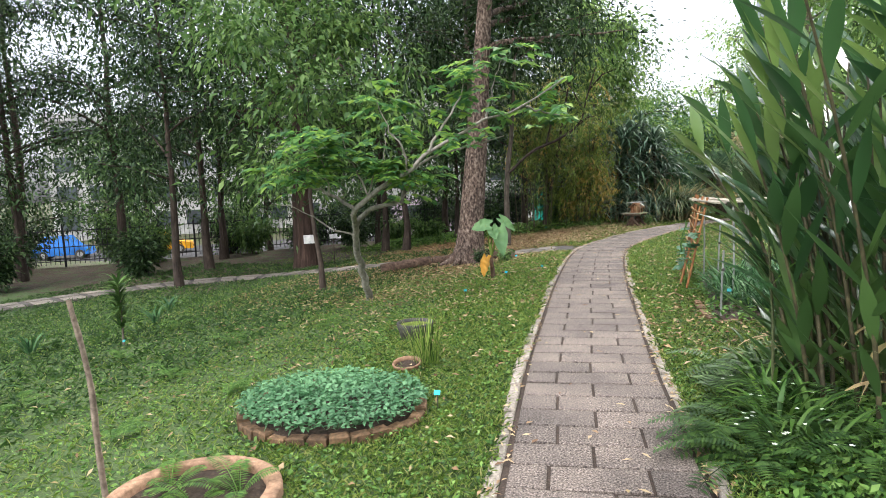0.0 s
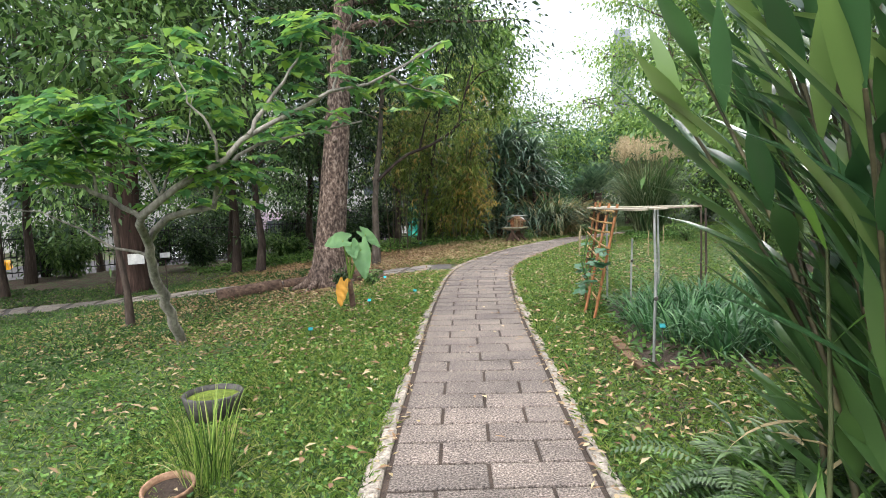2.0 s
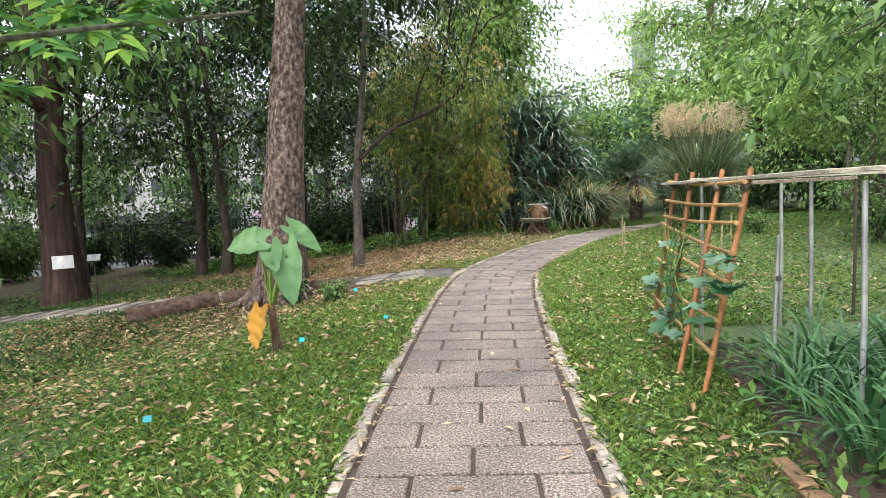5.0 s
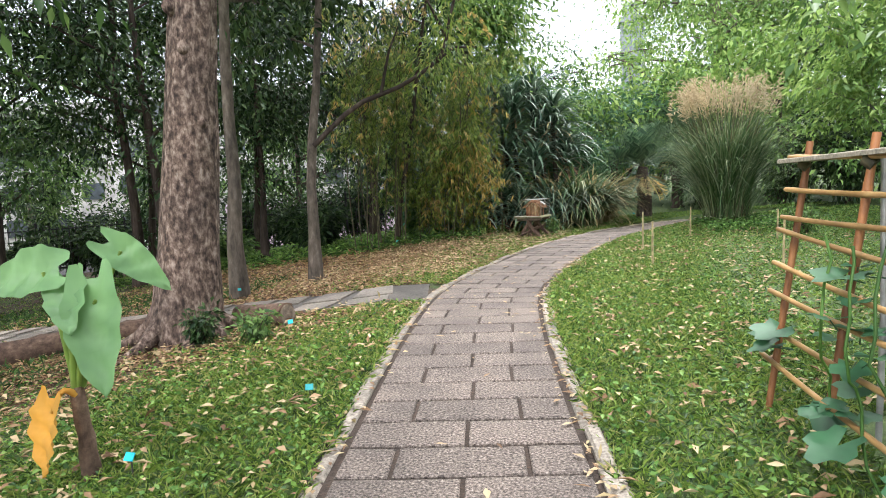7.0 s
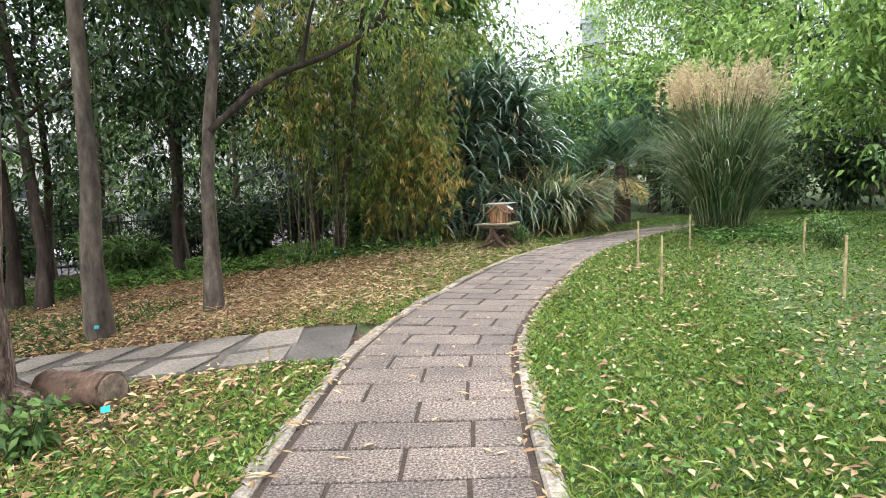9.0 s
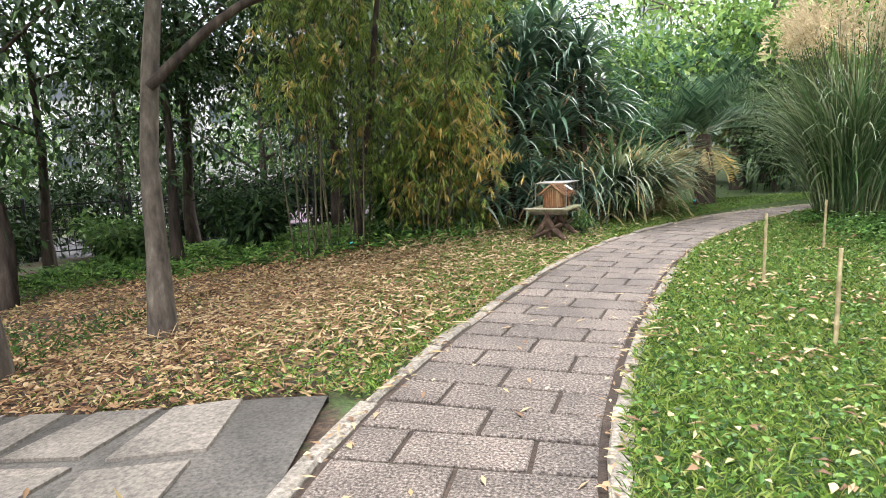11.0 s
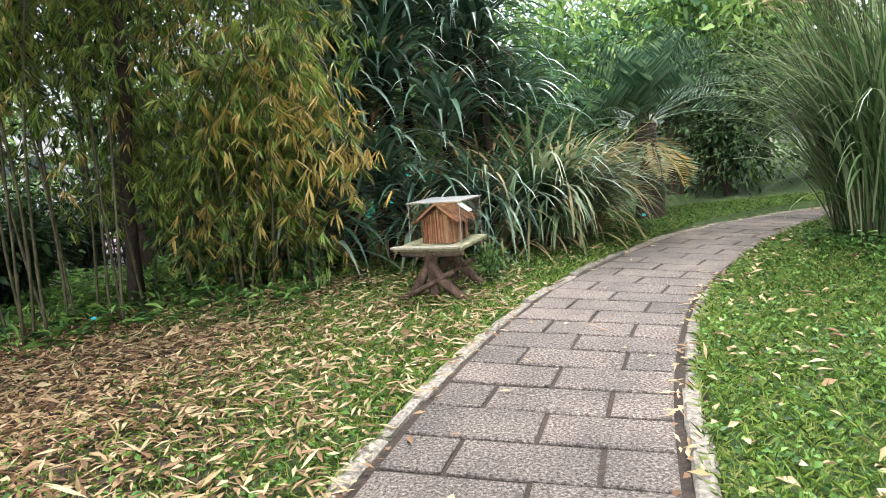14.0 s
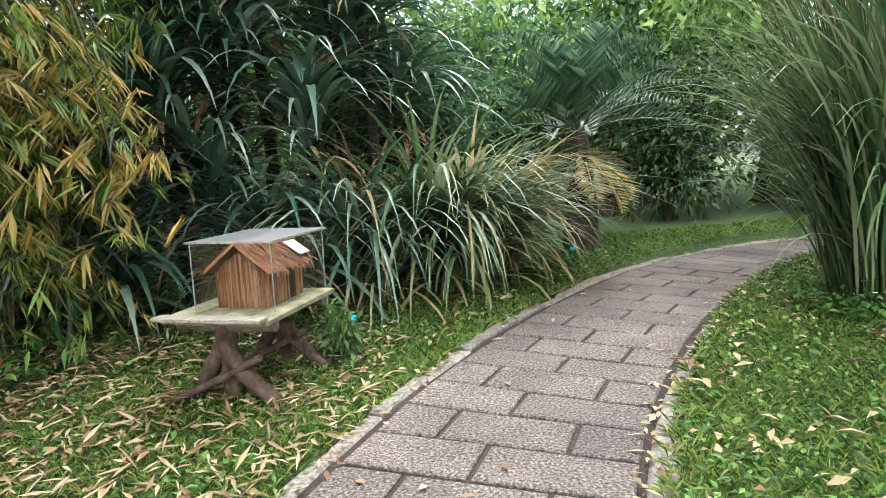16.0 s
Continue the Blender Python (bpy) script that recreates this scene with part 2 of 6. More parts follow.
M["weed"] = leafy("weed_leaf", GRN((0.02, 0.055, 0.013), (0.06, 0.14, 0.028), (0.125, 0.25, 0.05), (0.21, 0.34, 0.085)), 0.5, 0.35, 0.25)
M["bluish"] = leafy("creeping_leaf", GRN((0.05, 0.14, 0.06), (0.09, 0.22, 0.1), (0.16, 0.32, 0.16)), 0.6, 0.3)
M["veg"] = leafy("bed_blade", GRN((0.02, 0.07, 0.026), (0.042, 0.12, 0.042), (0.09, 0.19, 0.07)), 0.5, 0.25, 0.3)
M["taro"] = leafy("taro_leaf", GRN((0.13, 0.28, 0.11), (0.19, 0.34, 0.15)), 0.45, 0.4, 0.4)
M["taro_stalk"] = leafy("taro_stalk", GRN((0.16, 0.24, 0.04), (0.22, 0.32, 0.07)), 0.45, 0.3, 0.4)
M["squash"] = leafy("squash_leaf", GRN((0.015, 0.06, 0.03), (0.035, 0.11, 0.052), (0.07, 0.17, 0.08)), 0.5, 0.25, 0.3)
M["dead_leaf"] = leafy("dead_orange_leaf", GRN((0.5, 0.24, 0.03), (0.55, 0.3, 0.05)), 0.6, 0.3)
M["litter"] = leafy("fallen_leaf", GRN((0.085, 0.042, 0.022), (0.2, 0.108, 0.056), (0.33, 0.2, 0.108), (0.46, 0.33, 0.19), (0.33, 0.26, 0.11)), 0.75, 0.15)
M["litter_lawn"] = leafy("fallen_leaf_pale", GRN((0.12, 0.065, 0.035), (0.24, 0.15, 0.08), (0.36, 0.26, 0.15), (0.46, 0.37, 0.23), (0.25, 0.2, 0.09)), 0.75, 0.15)
M["petal"] = leafy("white_petal", GRN((0.75, 0.76, 0.72), (0.85, 0.85, 0.8)), 0.6, 0.3)
M["moss"] = surface("moss", [(0.3, (0.05, 0.085, 0.01)), (0.55, (0.15, 0.2, 0.022)), (0.75, (0.24, 0.28, 0.05))], 30, 6, 0.95, 1.0, 0.02)

mg, nt, bs, _ = nodes_of("ground")
vec = coords(nt)
soilc = ramp(nt, noise_node(nt, 26, 8, 0.7, vec), [(0.3, (0.018, 0.012, 0.008)), (0.5, (0.058, 0.038, 0.023)), (0.66, (0.14, 0.09, 0.05)), (0.8, (0.24, 0.17, 0.1))])
grassc = ramp(nt, noise_node(nt, 34, 8, 0.7, vec), [(0.3, (0.022, 0.036, 0.01)), (0.52, (0.06, 0.1, 0.024)), (0.75, (0.13, 0.18, 0.045))])
att = nt.nodes.new("ShaderNodeAttribute")
att.attribute_name = "cover"
mth = nt.nodes.new("ShaderNodeMath")
mth.operation = "ADD"
nt.links.new(att.outputs["Fac"], mth.inputs[0])
nz = nt.nodes.new("ShaderNodeMath")
nz.operation = "MULTIPLY_ADD"
nt.links.new(noise_node(nt, 3.0, 6, 0.65, vec), nz.inputs[0])
nz.inputs[1].default_value, nz.inputs[2].default_value = 1.6, -0.8
nt.links.new(nz.outputs[0], mth.inputs[1])
msk = ramp(nt, mth.outputs[0], [(0.38, (0, 0, 0)), (0.62, (1, 1, 1))])
nt.links.new(mixc(nt, msk, grassc, soilc), bs.inputs["Base Color"])
bs.inputs["Roughness"].default_value = 0.95
bump(nt, bs, noise_node(nt, 40, 8, 0.7, vec), 0.8, 0.03)
M["ground"] = mg

gm, nt, bs, out = nodes_of("case_glass")
gl = nt.nodes.new("ShaderNodeBsdfGlossy")
gl.inputs["Roughness"].default_value = 0.08
tp = nt.nodes.new("ShaderNodeBsdfTransparent")
tp.inputs[0].default_value = (0.97, 0.98, 0.975, 1)
mx = nt.nodes.new("ShaderNodeMixShader")
mx.inputs[0].default_value = 0.06
nt.links.new(tp.outputs[0], mx.inputs[1])
nt.links.new(gl.outputs[0], mx.inputs[2])
nt.links.new(mx.outputs[0], out.inputs[0])
M["glass"] = gm
lm = gm.copy()
lm.name = "lid_glass"
for nd in lm.node_tree.nodes:
    if nd.type == "MIX_SHADER":
        nd.inputs[0].default_value = 0.5
    if nd.type == "BSDF_GLOSSY":
        nd.inputs["Roughness"].default_value = 0.35
M["lid_glass"] = lm


# ---- geometry helpers ----
class Geo:
    """Collects vertices and faces of equal or unequal size, and makes one mesh of them."""

    def __init__(self):
        self.v, self.f, self.n = [], [], 0

    def add(self, verts, faces):
        verts = np.asarray(verts, float).reshape(-1, 3)
        faces = np.asarray(faces, int)
        self.v.append(verts)
        self.f.append(faces + self.n)
        self.n += len(verts)
        return self

    def mesh(self, name, mat, smooth=True):
        me = bpy.data.meshes.new(name)
        v = np.concatenate(self.v)
        sizes = np.concatenate([np.full(len(f), f.shape[1]) for f in self.f])
        loops = np.concatenate([f.ravel() for f in self.f])
        me.vertices.add(len(v))
        me.vertices.foreach_set("co", v.ravel())
        me.loops.add(len(loops))
        me.loops.foreach_set("vertex_index", loops)
        me.polygons.add(len(sizes))
        me.polygons.foreach_set("loop_start", np.r_[0, np.cumsum(sizes)[:-1]])
        me.polygons.foreach_set("loop_total", sizes)
        me.polygons.foreach_set("use_smooth", np.full(len(sizes), smooth))
        me.materials.append(mat)
        me.update()
        me.validate()
        return me


def part(name, geo, mat, parent=None, label="", smooth=True, kind=""):
    """Links a Geo (or mesh) as one object, under a thing or a part."""
    me = geo.mesh(name, M[mat] if isinstance(mat, str) else mat, smooth) if isinstance(geo, Geo) else geo
    ob = new(name, me)
    if parent:
        ob.parent = parent
    return tagged(ob, label, "", "", kind)


def thing(name, label, category, group="", kind="", at=(0, 0, 0), turn=0):
    e = new(name)
    e.empty_display_size = 0.2
    e.matrix_basis = pose(*at, 0, 0, turn)
    return tagged(e, label, category, group, kind)


def box(g, lo, hi, m=None, bev=0.0):
    """A box with chamfered top edges."""
    (x0, y0, z0), (x1, y1, z1) = lo, hi
    b = min(bev, (x1 - x0) / 3, (y1 - y0) / 3, (z1 - z0) / 2)
    rings = [(0, z0), (0, z1 - b), (b, z1)] if b else [(0, z0), (0, z1)]
    v = [p for i, z in rings for p in ((x0 + i, y0 + i, z), (x1 - i, y0 + i, z), (x1 - i, y1 - i, z), (x0 + i, y1 - i, z))]
    f = [(3, 2, 1, 0)]
    for r in range(len(rings) - 1):
        for k in range(4):
            a, c = r * 4 + k, r * 4 + (k + 1) % 4
            f.append((a, c, c + 4, a + 4))
    t = (len(rings) - 1) * 4
    f.append((t, t + 1, t + 2, t + 3))
    v = np.array(v, float)
    if m is not None:
        mm = np.array(m)
        v = v @ mm[:3, :3].T + mm[:3, 3]
    return g.add(v, f)


def tube(g, pts, radii, n=8, cap=True, wob=0.0, rng=None):
    """A tapered tube along points, its rings a little uneven."""
    pts = np.asarray(pts, float)
    k = len(pts)
    radii = np.broadcast_to(np.asarray(radii, float), (k,))
    tan = np.gradient(pts, axis=0)
    tan /= np.linalg.norm(tan, axis=1)[:, None] + 1e-9
    ref = np.array([1.0, 0.2, 0.1]) if abs(tan[0][0]) < 0.8 else np.array([0.1, 1.0, 0.2])
    a = np.cross(tan, ref)
    a /= np.linalg.norm(a, axis=1)[:, None]
    b = np.cross(tan, a)
    ang = np.arange(n) * 2 * math.pi / n
    rr = radii[:, None] * np.ones(n)
    if wob:
        rng = rng or np.random.default_rng(5)
        rr = rr * (1 + wob * rng.normal(0, 1, (k, n)))
    v = pts[:, None] + rr[..., None] * (np.cos(ang)[None, :, None] * a[:, None] + np.sin(ang)[None, :, None] * b[:, None])
    i, j = np.meshgrid(np.arange(k - 1), np.arange(n), indexing="ij")
    q = np.stack([i * n + j, i * n + (j + 1) % n, (i + 1) * n + (j + 1) % n, (i + 1) * n + j], -1).reshape(-1, 4)
    g.add(v.reshape(-1, 3), q)
    if cap:
        for row, flip in ((0, True), (k - 1, False)):
            fan = np.r_[v[row], pts[row][None]]
            f = [(t, (t + 1) % n, n) if not flip else ((t + 1) % n, t, n) for t in range(n)]
            g.add(fan, f)
    return g


def unit(v):
    return v / (np.linalg.norm(v, axis=-1, keepdims=True) + 1e-9)


def leaves(g, p, d, nrm, length, width, fold=0.12, droop=0.15):
    """Many pointed leaves, each folded along its midrib and drooping at the tip."""
    p, d = np.asarray(p, float), unit(np.asarray(d, float))
    s = unit(np.cross(d, nrm))
    u = np.cross(s, d)
    L, W = np.broadcast_to(length, len(p))[:, None], np.broadcast_to(width, len(p))[:, None]
    mid = p + d * L * 0.45
    v = np.stack([p, mid + s * W / 2 + u * W * fold, p + d * L - np.array([0, 0, 1.0]) * L * droop, mid - s * W / 2 + u * W * fold], 1)
    base = np.arange(len(p))[:, None] * 4
    f = np.concatenate([base + [0, 1, 2], base + [0, 2, 3]])
    return g.add(v.reshape(-1, 3), f)


def straps(g, p, az, elev, length, width, droop, segs=6, keel=0.15, base_w=0.6):
    """Long arching strap leaves, widest in the lower middle and pointed."""
    p = np.asarray(p, float)
    n = len(p)
    az, elev, length, width, droop = (np.broadcast_to(np.asarray(v, float), n) for v in (az, elev, length, width, droop))
    s = np.linspace(0, 1, segs + 1)
    h = np.stack([np.cos(az), np.sin(az)], -1)
    # the leaf bends over as it goes: its pitch falls along it
    pitch = elev[:, None] - droop[:, None] * s[None] ** 1.3
    step = length[:, None] / segs
    dz = np.concatenate([np.zeros((n, 1)), np.cumsum(np.sin(pitch[:, :-1]) * step, 1)], 1)
    dh = np.concatenate([np.zeros((n, 1)), np.cumsum(np.cos(pitch[:, :-1]) * step, 1)], 1)
    c = np.concatenate([p[:, None, :2] + dh[..., None] * h[:, None], p[:, None, 2:] + dz[..., None]], -1)
    w = width[:, None] * np.clip(base_w + (1 - base_w) * np.sin(np.pi * np.minimum(s * 1.3, 1)), 0, 1)[None] * np.where(s > 0.7, (1 - s) / 0.3 * 0.95 + 0.05, 1)[None]
    side = np.stack([-np.sin(az), np.cos(az), np.zeros(n)], -1)[:, None] * w[..., None] / 2
    lift = np.zeros_like(c)
    lift[..., 2] = w * keel
    v = np.stack([c - side + lift, c, c + side + lift], 2)
    m = 3 * (segs + 1)
    q = []
    for k in range(segs):
        q += [(3 * k, 3 * k + 1, 3 * k + 4, 3 * k + 3), (3 * k + 1, 3 * k + 2, 3 * k + 5, 3 * k + 4)]
    f = (np.arange(n)[:, None, None] * m + np.array(q)[None]).reshape(-1, 4)
    return g.add(v.reshape(-1, 3), f)


def sphere_dirs(rng, n):
    return unit(rng.normal(0, 1, (n, 3)))


def smooth_line(pts, n):
    """A soft curve through points."""
    pts = np.asarray(pts, float)
    k = len(pts)
    t = np.linspace(0, k - 1, n)
    i = np.clip(t.astype(int), 0, k - 2)
    u = (t - i)[:, None]
    p0, p1, p2, p3 = pts[np.clip(i - 1, 0, k - 1)], pts[i], pts[i + 1], pts[np.clip(i + 2, 0, k - 1)]
    return 0.5 * (2 * p1 + (p2 - p0) * u + (2 * p0 - 5 * p1 + 4 * p2 - p3) * u**2 + (3 * p1 - p0 - 3 * p2 + p3) * u**3)


# ---- the plan ----
PATH_MID = smooth_line([(3.6, -6.0), (3.05, -3.0), (2.6, -0.6), (2.25, 1.6), (1.92, 3.9), (1.7, 5.9), (1.5, 7.7), (1.3, 10.0), (1.19, 11.7), (1.18, 13.3), (1.4, 14.7), (1.78, 16.2),
                        (2.26, 17.8), (2.86, 19.25), (3.55, 20.4), (4.35, 21.45), (5.25, 22.4), (6.3, 23.1), (7.6, 23.5), (9.5, 23.7), (12.5, 23.5)], 900)
seg = np.r_[0, np.cumsum(np.linalg.norm(np.diff(PATH_MID, axis=0), axis=1))]
HALF = 0.565  # half the slabs' width


def on_path(s, off):
    """The plan's point s metres along the path and off metres to its right."""
    s = np.asarray(s, float)
    x, y = np.interp(s, seg, PATH_MID[:, 0]), np.interp(s, seg, PATH_MID[:, 1])
    e = 0.05
    dx, dy = np.interp(s + e, seg, PATH_MID[:, 0]) - np.interp(s - e, seg, PATH_MID[:, 0]), np.interp(s + e, seg, PATH_MID[:, 1]) - np.interp(s - e, seg, PATH_MID[:, 1])
    l = np.hypot(dx, dy)
    return np.stack([x + off * dy / l, y - off * dx / l], -1)


def path_distance(x, y):
    x, y = np.asarray(x, float), np.asarray(y, float)
    out = np.full(x.shape, 1e9)
    for px, py in PATH_MID[::9]:
        out = np.minimum(out, (x - px) ** 2 + (y - py) ** 2)
    return np.sqrt(out)


SIDE_MID = smooth_line([(0.45, 13.5), (-0.5, 13.38), (-1.4, 13.45), (-2.65, 13.6), (-4.4, 13.75), (-6.3, 13.9), (-8.3, 14.2), (-9.9, 13.6), (-11.6, 12.0), (-13.0, 9.2), (-14.0, 6.0)], 220)
FENCE = smooth_line([(-26.0, 12.5), (-20.5, 15.5), (-15.5, 19.8), (-11.5, 24.5), (-8.0, 26.6), (-4.5, 27.6), (0.0, 28.8)], 200)


def line_distance(x, y, line):
    out = np.full(np.shape(x), 1e9)
    for px, py in line:
        out = np.minimum(out, (x - px) ** 2 + (y - py) ** 2)
    return np.sqrt(out)


def beyond_fence(x, y):
    """How far a place lies past the fence, on the road's side."""
    ys = np.interp(x, FENCE[:, 0], FENCE[:, 1], left=12.5, right=60.0)
    return np.maximum(0, (np.asarray(y) - ys) * 0.75)


def ground_z(x, y):
    x, y = np.asarray(x, float), np.asarray(y, float)
    z = np.where(x < 0, -0.1 * np.minimum(-x, 9), 0.03 * np.clip(x - 2.6, 0, 8))
    return z - 0.12 * np.minimum(np.where(x < 0.5, beyond_fence(x, y), 0), 14) 


def gz(x, y):
    return float(ground_z(np.array([x]), np.array([y]))[0])


def litter_cover(x, y):
    """How much bare leaf-strewn soil shows, from 0 (lawn) to 1 (litter)."""
    left = 1 / (1 + np.exp(-(np.interp(y, [0, 9, 11, 13, 15, 17, 19, 20.5, 22], [-1.5, -2.4, -0.2, 0.45, 0.7, 0.95, 0.8, -0.4, -2.0]) - x) * 2.2))
    c = np.clip((y - 8.0) / 4, 0.25, 1) * left * np.clip((x + 11) / 6, 0.6, 1)
    c = np.where((y > 19.5) & (x > -1), c * 0.3, c)
    c = np.maximum(c, 0.35 / (1 + np.exp((np.hypot(x + 2.6, y - 8.4) - 1.6) * 3)))
    c = np.maximum(c, 0.55 / (1 + np.exp((np.hypot((x - 3.1) / 0.8, (y - 5.6) / 1.8) - 1) * 5)))
    c = np.where(beyond_fence(x, y) > 0.5, 0.5, c)
    return c


# ---- ground ----
rng = np.random.default_rng(11)
xs = np.r_[-900, -400, -200, -110, -70, -50, -38, np.arange(-30, -8, 0.6), np.arange(-8, 10, 0.2), np.arange(10, 26, 0.8), 32, 45, 70, 110, 200, 400, 900]
ys = np.r_[-900, -400, -150, -60, -30, -16, np.arange(-10, -2, 0.6), np.arange(-2, 26, 0.2), np.arange(26, 50, 0.9), 58, 75, 110, 200, 400, 900]
X, Y = np.meshgrid(xs, ys, indexing="ij")
near = path_distance(X, Y)
lump = np.array([[noise.noise((a * 0.9, b * 0.9, 0.3)) * 0.03 for b in ys] for a in xs])
Z = ground_z(X, Y) + lump * np.clip((near - 0.75) * 2, 0, 1) - 0.012
Z = np.where(near < 0.8, -0.075, Z)
Z = np.where(line_distance(X, Y, SIDE_MID[::3]) < 0.7, ground_z(X, Y) - 0.05, Z)
g = Geo()
i, j = np.meshgrid(np.arange(len(xs) - 1), np.arange(len(ys) - 1), indexing="ij")
ny = len(ys)
g.add(np.stack([X, Y, Z], -1).reshape(-1, 3), np.stack([i * ny + j, (i + 1) * ny + j, (i + 1) * ny + j + 1, i * ny + j + 1], -1).reshape(-1, 4))
ground = part("ground", g, "ground", None, "grassy ground with patches of leaf litter and bare soil", kind="structure")
tagged(ground, category="ground")
cov = ground.data.attributes.new("cover", "FLOAT", "POINT")
cov.data.foreach_set("value", litter_cover(X, Y).ravel())

# ---- the road past the fence ----
road_line = smooth_line([(-60, 19), (-40, 27), (-27, 36), (-17, 44), (-5, 50), (12, 54)], 60)
g = Geo()
tn = np.gradient(road_line, axis=0)
tn /= np.linalg.norm(tn, axis=1)[:, None]
nr = np.stack([-tn[:, 1], tn[:, 0]], -1)
rows = []
for off in (-5.0, 5.0):
    q = road_line + nr * off
    rows.append(np.c_[q, np.full(len(q), -2.35)])
rows = [np.c_[rows[0][:, :2], np.full(60, -2.9)], rows[0], rows[1], np.c_[rows[1][:, :2], np.full(60, -2.9)]]
v = np.stack(rows, 1)
k = np.arange(59)[:, None] * 4
g.add(v.reshape(-1, 3), np.concatenate([k + [a, a + 1, a + 5, a + 4] for a in range(3)]))
tagged(part("road", g, "asphalt", None, "grey asphalt road below the park fence", kind="structure"), category="road")


# ---- vegetation builders ----
def grow_limbs(rng, g, base, top, r, n_limbs, reach, rise, first=0.45, wander=0.12, sides=10, flare=1.5):
    """A trunk from base to top with limbs and twigs; returns where foliage sits."""
    base, top = np.array(base, float), np.array(top, float)
    h = np.linalg.norm(top - base)
    t = np.linspace(0, 1, 12)
    mid = base + (top - base) * t[:, None]
    mid[1:-1, :2] += np.cumsum(rng.normal(0, wander * h * 0.035, (10, 2)), 0)
    rad = r * (1 - 0.78 * t) * (1 + (flare - 1) * np.exp(-t * 14))
    tube(g, mid, rad, sides, wob=0.05, rng=rng)
    spots = [mid[-1]]
    for kk in range(n_limbs):
        u = first + (1 - first) * (kk + rng.random()) / n_limbs
        p0 = np.array([np.interp(u, t, mid[:, c]) for c in range(3)])
        az = rng.random() * 2 * math.pi
        L = reach * (1.15 - 0.6 * u) * rng.uniform(0.7, 1.2)
        d = np.array([math.cos(az), math.sin(az), rise * rng.uniform(0.5, 1.4)])
        s = np.linspace(0, 1, 6)[:, None]
        line = p0 + d * L * s + np.array([0, 0, -0.18 * L]) * s**2 + np.cumsum(rng.normal(0, 0.03 * L, (6, 3)), 0) * s
        r0 = max(0.012, r * (1 - 0.78 * u) * 0.5)
        tube(g, line, r0 * (1 - 0.8 * s[:, 0]), 6)
        for w in (0.4, 0.6, 0.8, 1.0):
            q = line[int(w * 5)]
            spots.append(q)
            for _ in range(2):
                e = q + rng.normal(0, 0.26 * L, 3) * np.array([1, 1, 0.6])
                tube(g, [q, (q + e) / 2 + rng.normal(0, 0.02 * L, 3), e], [r0 * 0.3, r0 * 0.2, r0 * 0.08], 4, cap=False)
                spots.append(e)
    return np.array(spots)


def foliage(rng, g, spots, count, spread, size, flat=0.7, hang=0.2, aspect=0.42):
    """Leaves gathered round the twigs."""
    c = spots[rng.integers(0, len(spots), count)]
    off = rng.normal(0, 1, (count, 3)) * np.array([1, 1, flat]) * spread * rng.uniform(0.3, 1, (count, 1))
    d = unit(off + rng.normal(0, 0.5 * spread, (count, 3)) - np.array([0, 0, hang * spread * 2]))
    L = size * rng.uniform(0.6, 1.35, count)
    nrm = unit(rng.normal(0, 0.6, (count, 3)) + np.array([0, 0, 1]))
    leaves(g, c + off, d, nrm, L, L * aspect, 0.15, 0.2)


def tree(x, y, h, r, reach, n_limbs, count, size, bark, leaf, label, lean=(0, 0), first=0.45, spread=0.5, rise=0.6, hang=0.25, seed=0, group="", flare=1.5, aspect=0.42, sides=10, low=None):
    rg = np.random.default_rng(1000 + seed)
    z = gz(x, y) - 0.04
    t = thing("tree", label, "tree", group, at=(x, y, z))
    g = Geo()
    spots = grow_limbs(rg, g, (0, 0, 0), (lean[0], lean[1], h), r, n_limbs, reach, rise, first, sides=sides, flare=flare)
    part("trunk", g, bark, t)
    g = Geo()
    if low:
        spots = np.r_[spots, rg.normal(0, 1, (low[2], 3)) * np.array([reach * 0.6, reach * 0.6, (low[1] - low[0]) / 3]) + [0, 0, (low[0] + low[1]) / 2]]
    foliage(rg, g, spots, count, spread, size, hang=hang, aspect=aspect)
    part("crown", g, leaf, t)
    return t


def shrub(x, y, h, w, count, size, leaf, label, seed, name="shrub", bark="bark_dark", aspect=0.42, hang=0.1):
    rg = np.random.default_rng(3000 + seed)
    t = thing(name, label, "shrub", at=(x, y, gz(x, y) - 0.03))
    g = Geo()
    spots = []
    for kk in range(9):
        az, L = rg.random() * 6.28, h * rg.uniform(0.6, 1.0)
        e = np.array([math.cos(az) * w * rg.uniform(0.2, 0.9), math.sin(az) * w * rg.uniform(0.2, 0.9), L])
        line = smooth_line([(0, 0, 0), e * [0.3, 0.3, 0.5], e], 6)
        tube(g, line, 0.02 * h * np.linspace(1, 0.3, 6), 5)
        spots += list(line[2:])
    part("stem", g, bark, t)
    g = Geo()
    foliage(rg, g, np.array(spots), count, 0.28 * max(h, w) * 0.7, size, 0.9, hang, aspect)
    part("crown", g, leaf, t)
    return t


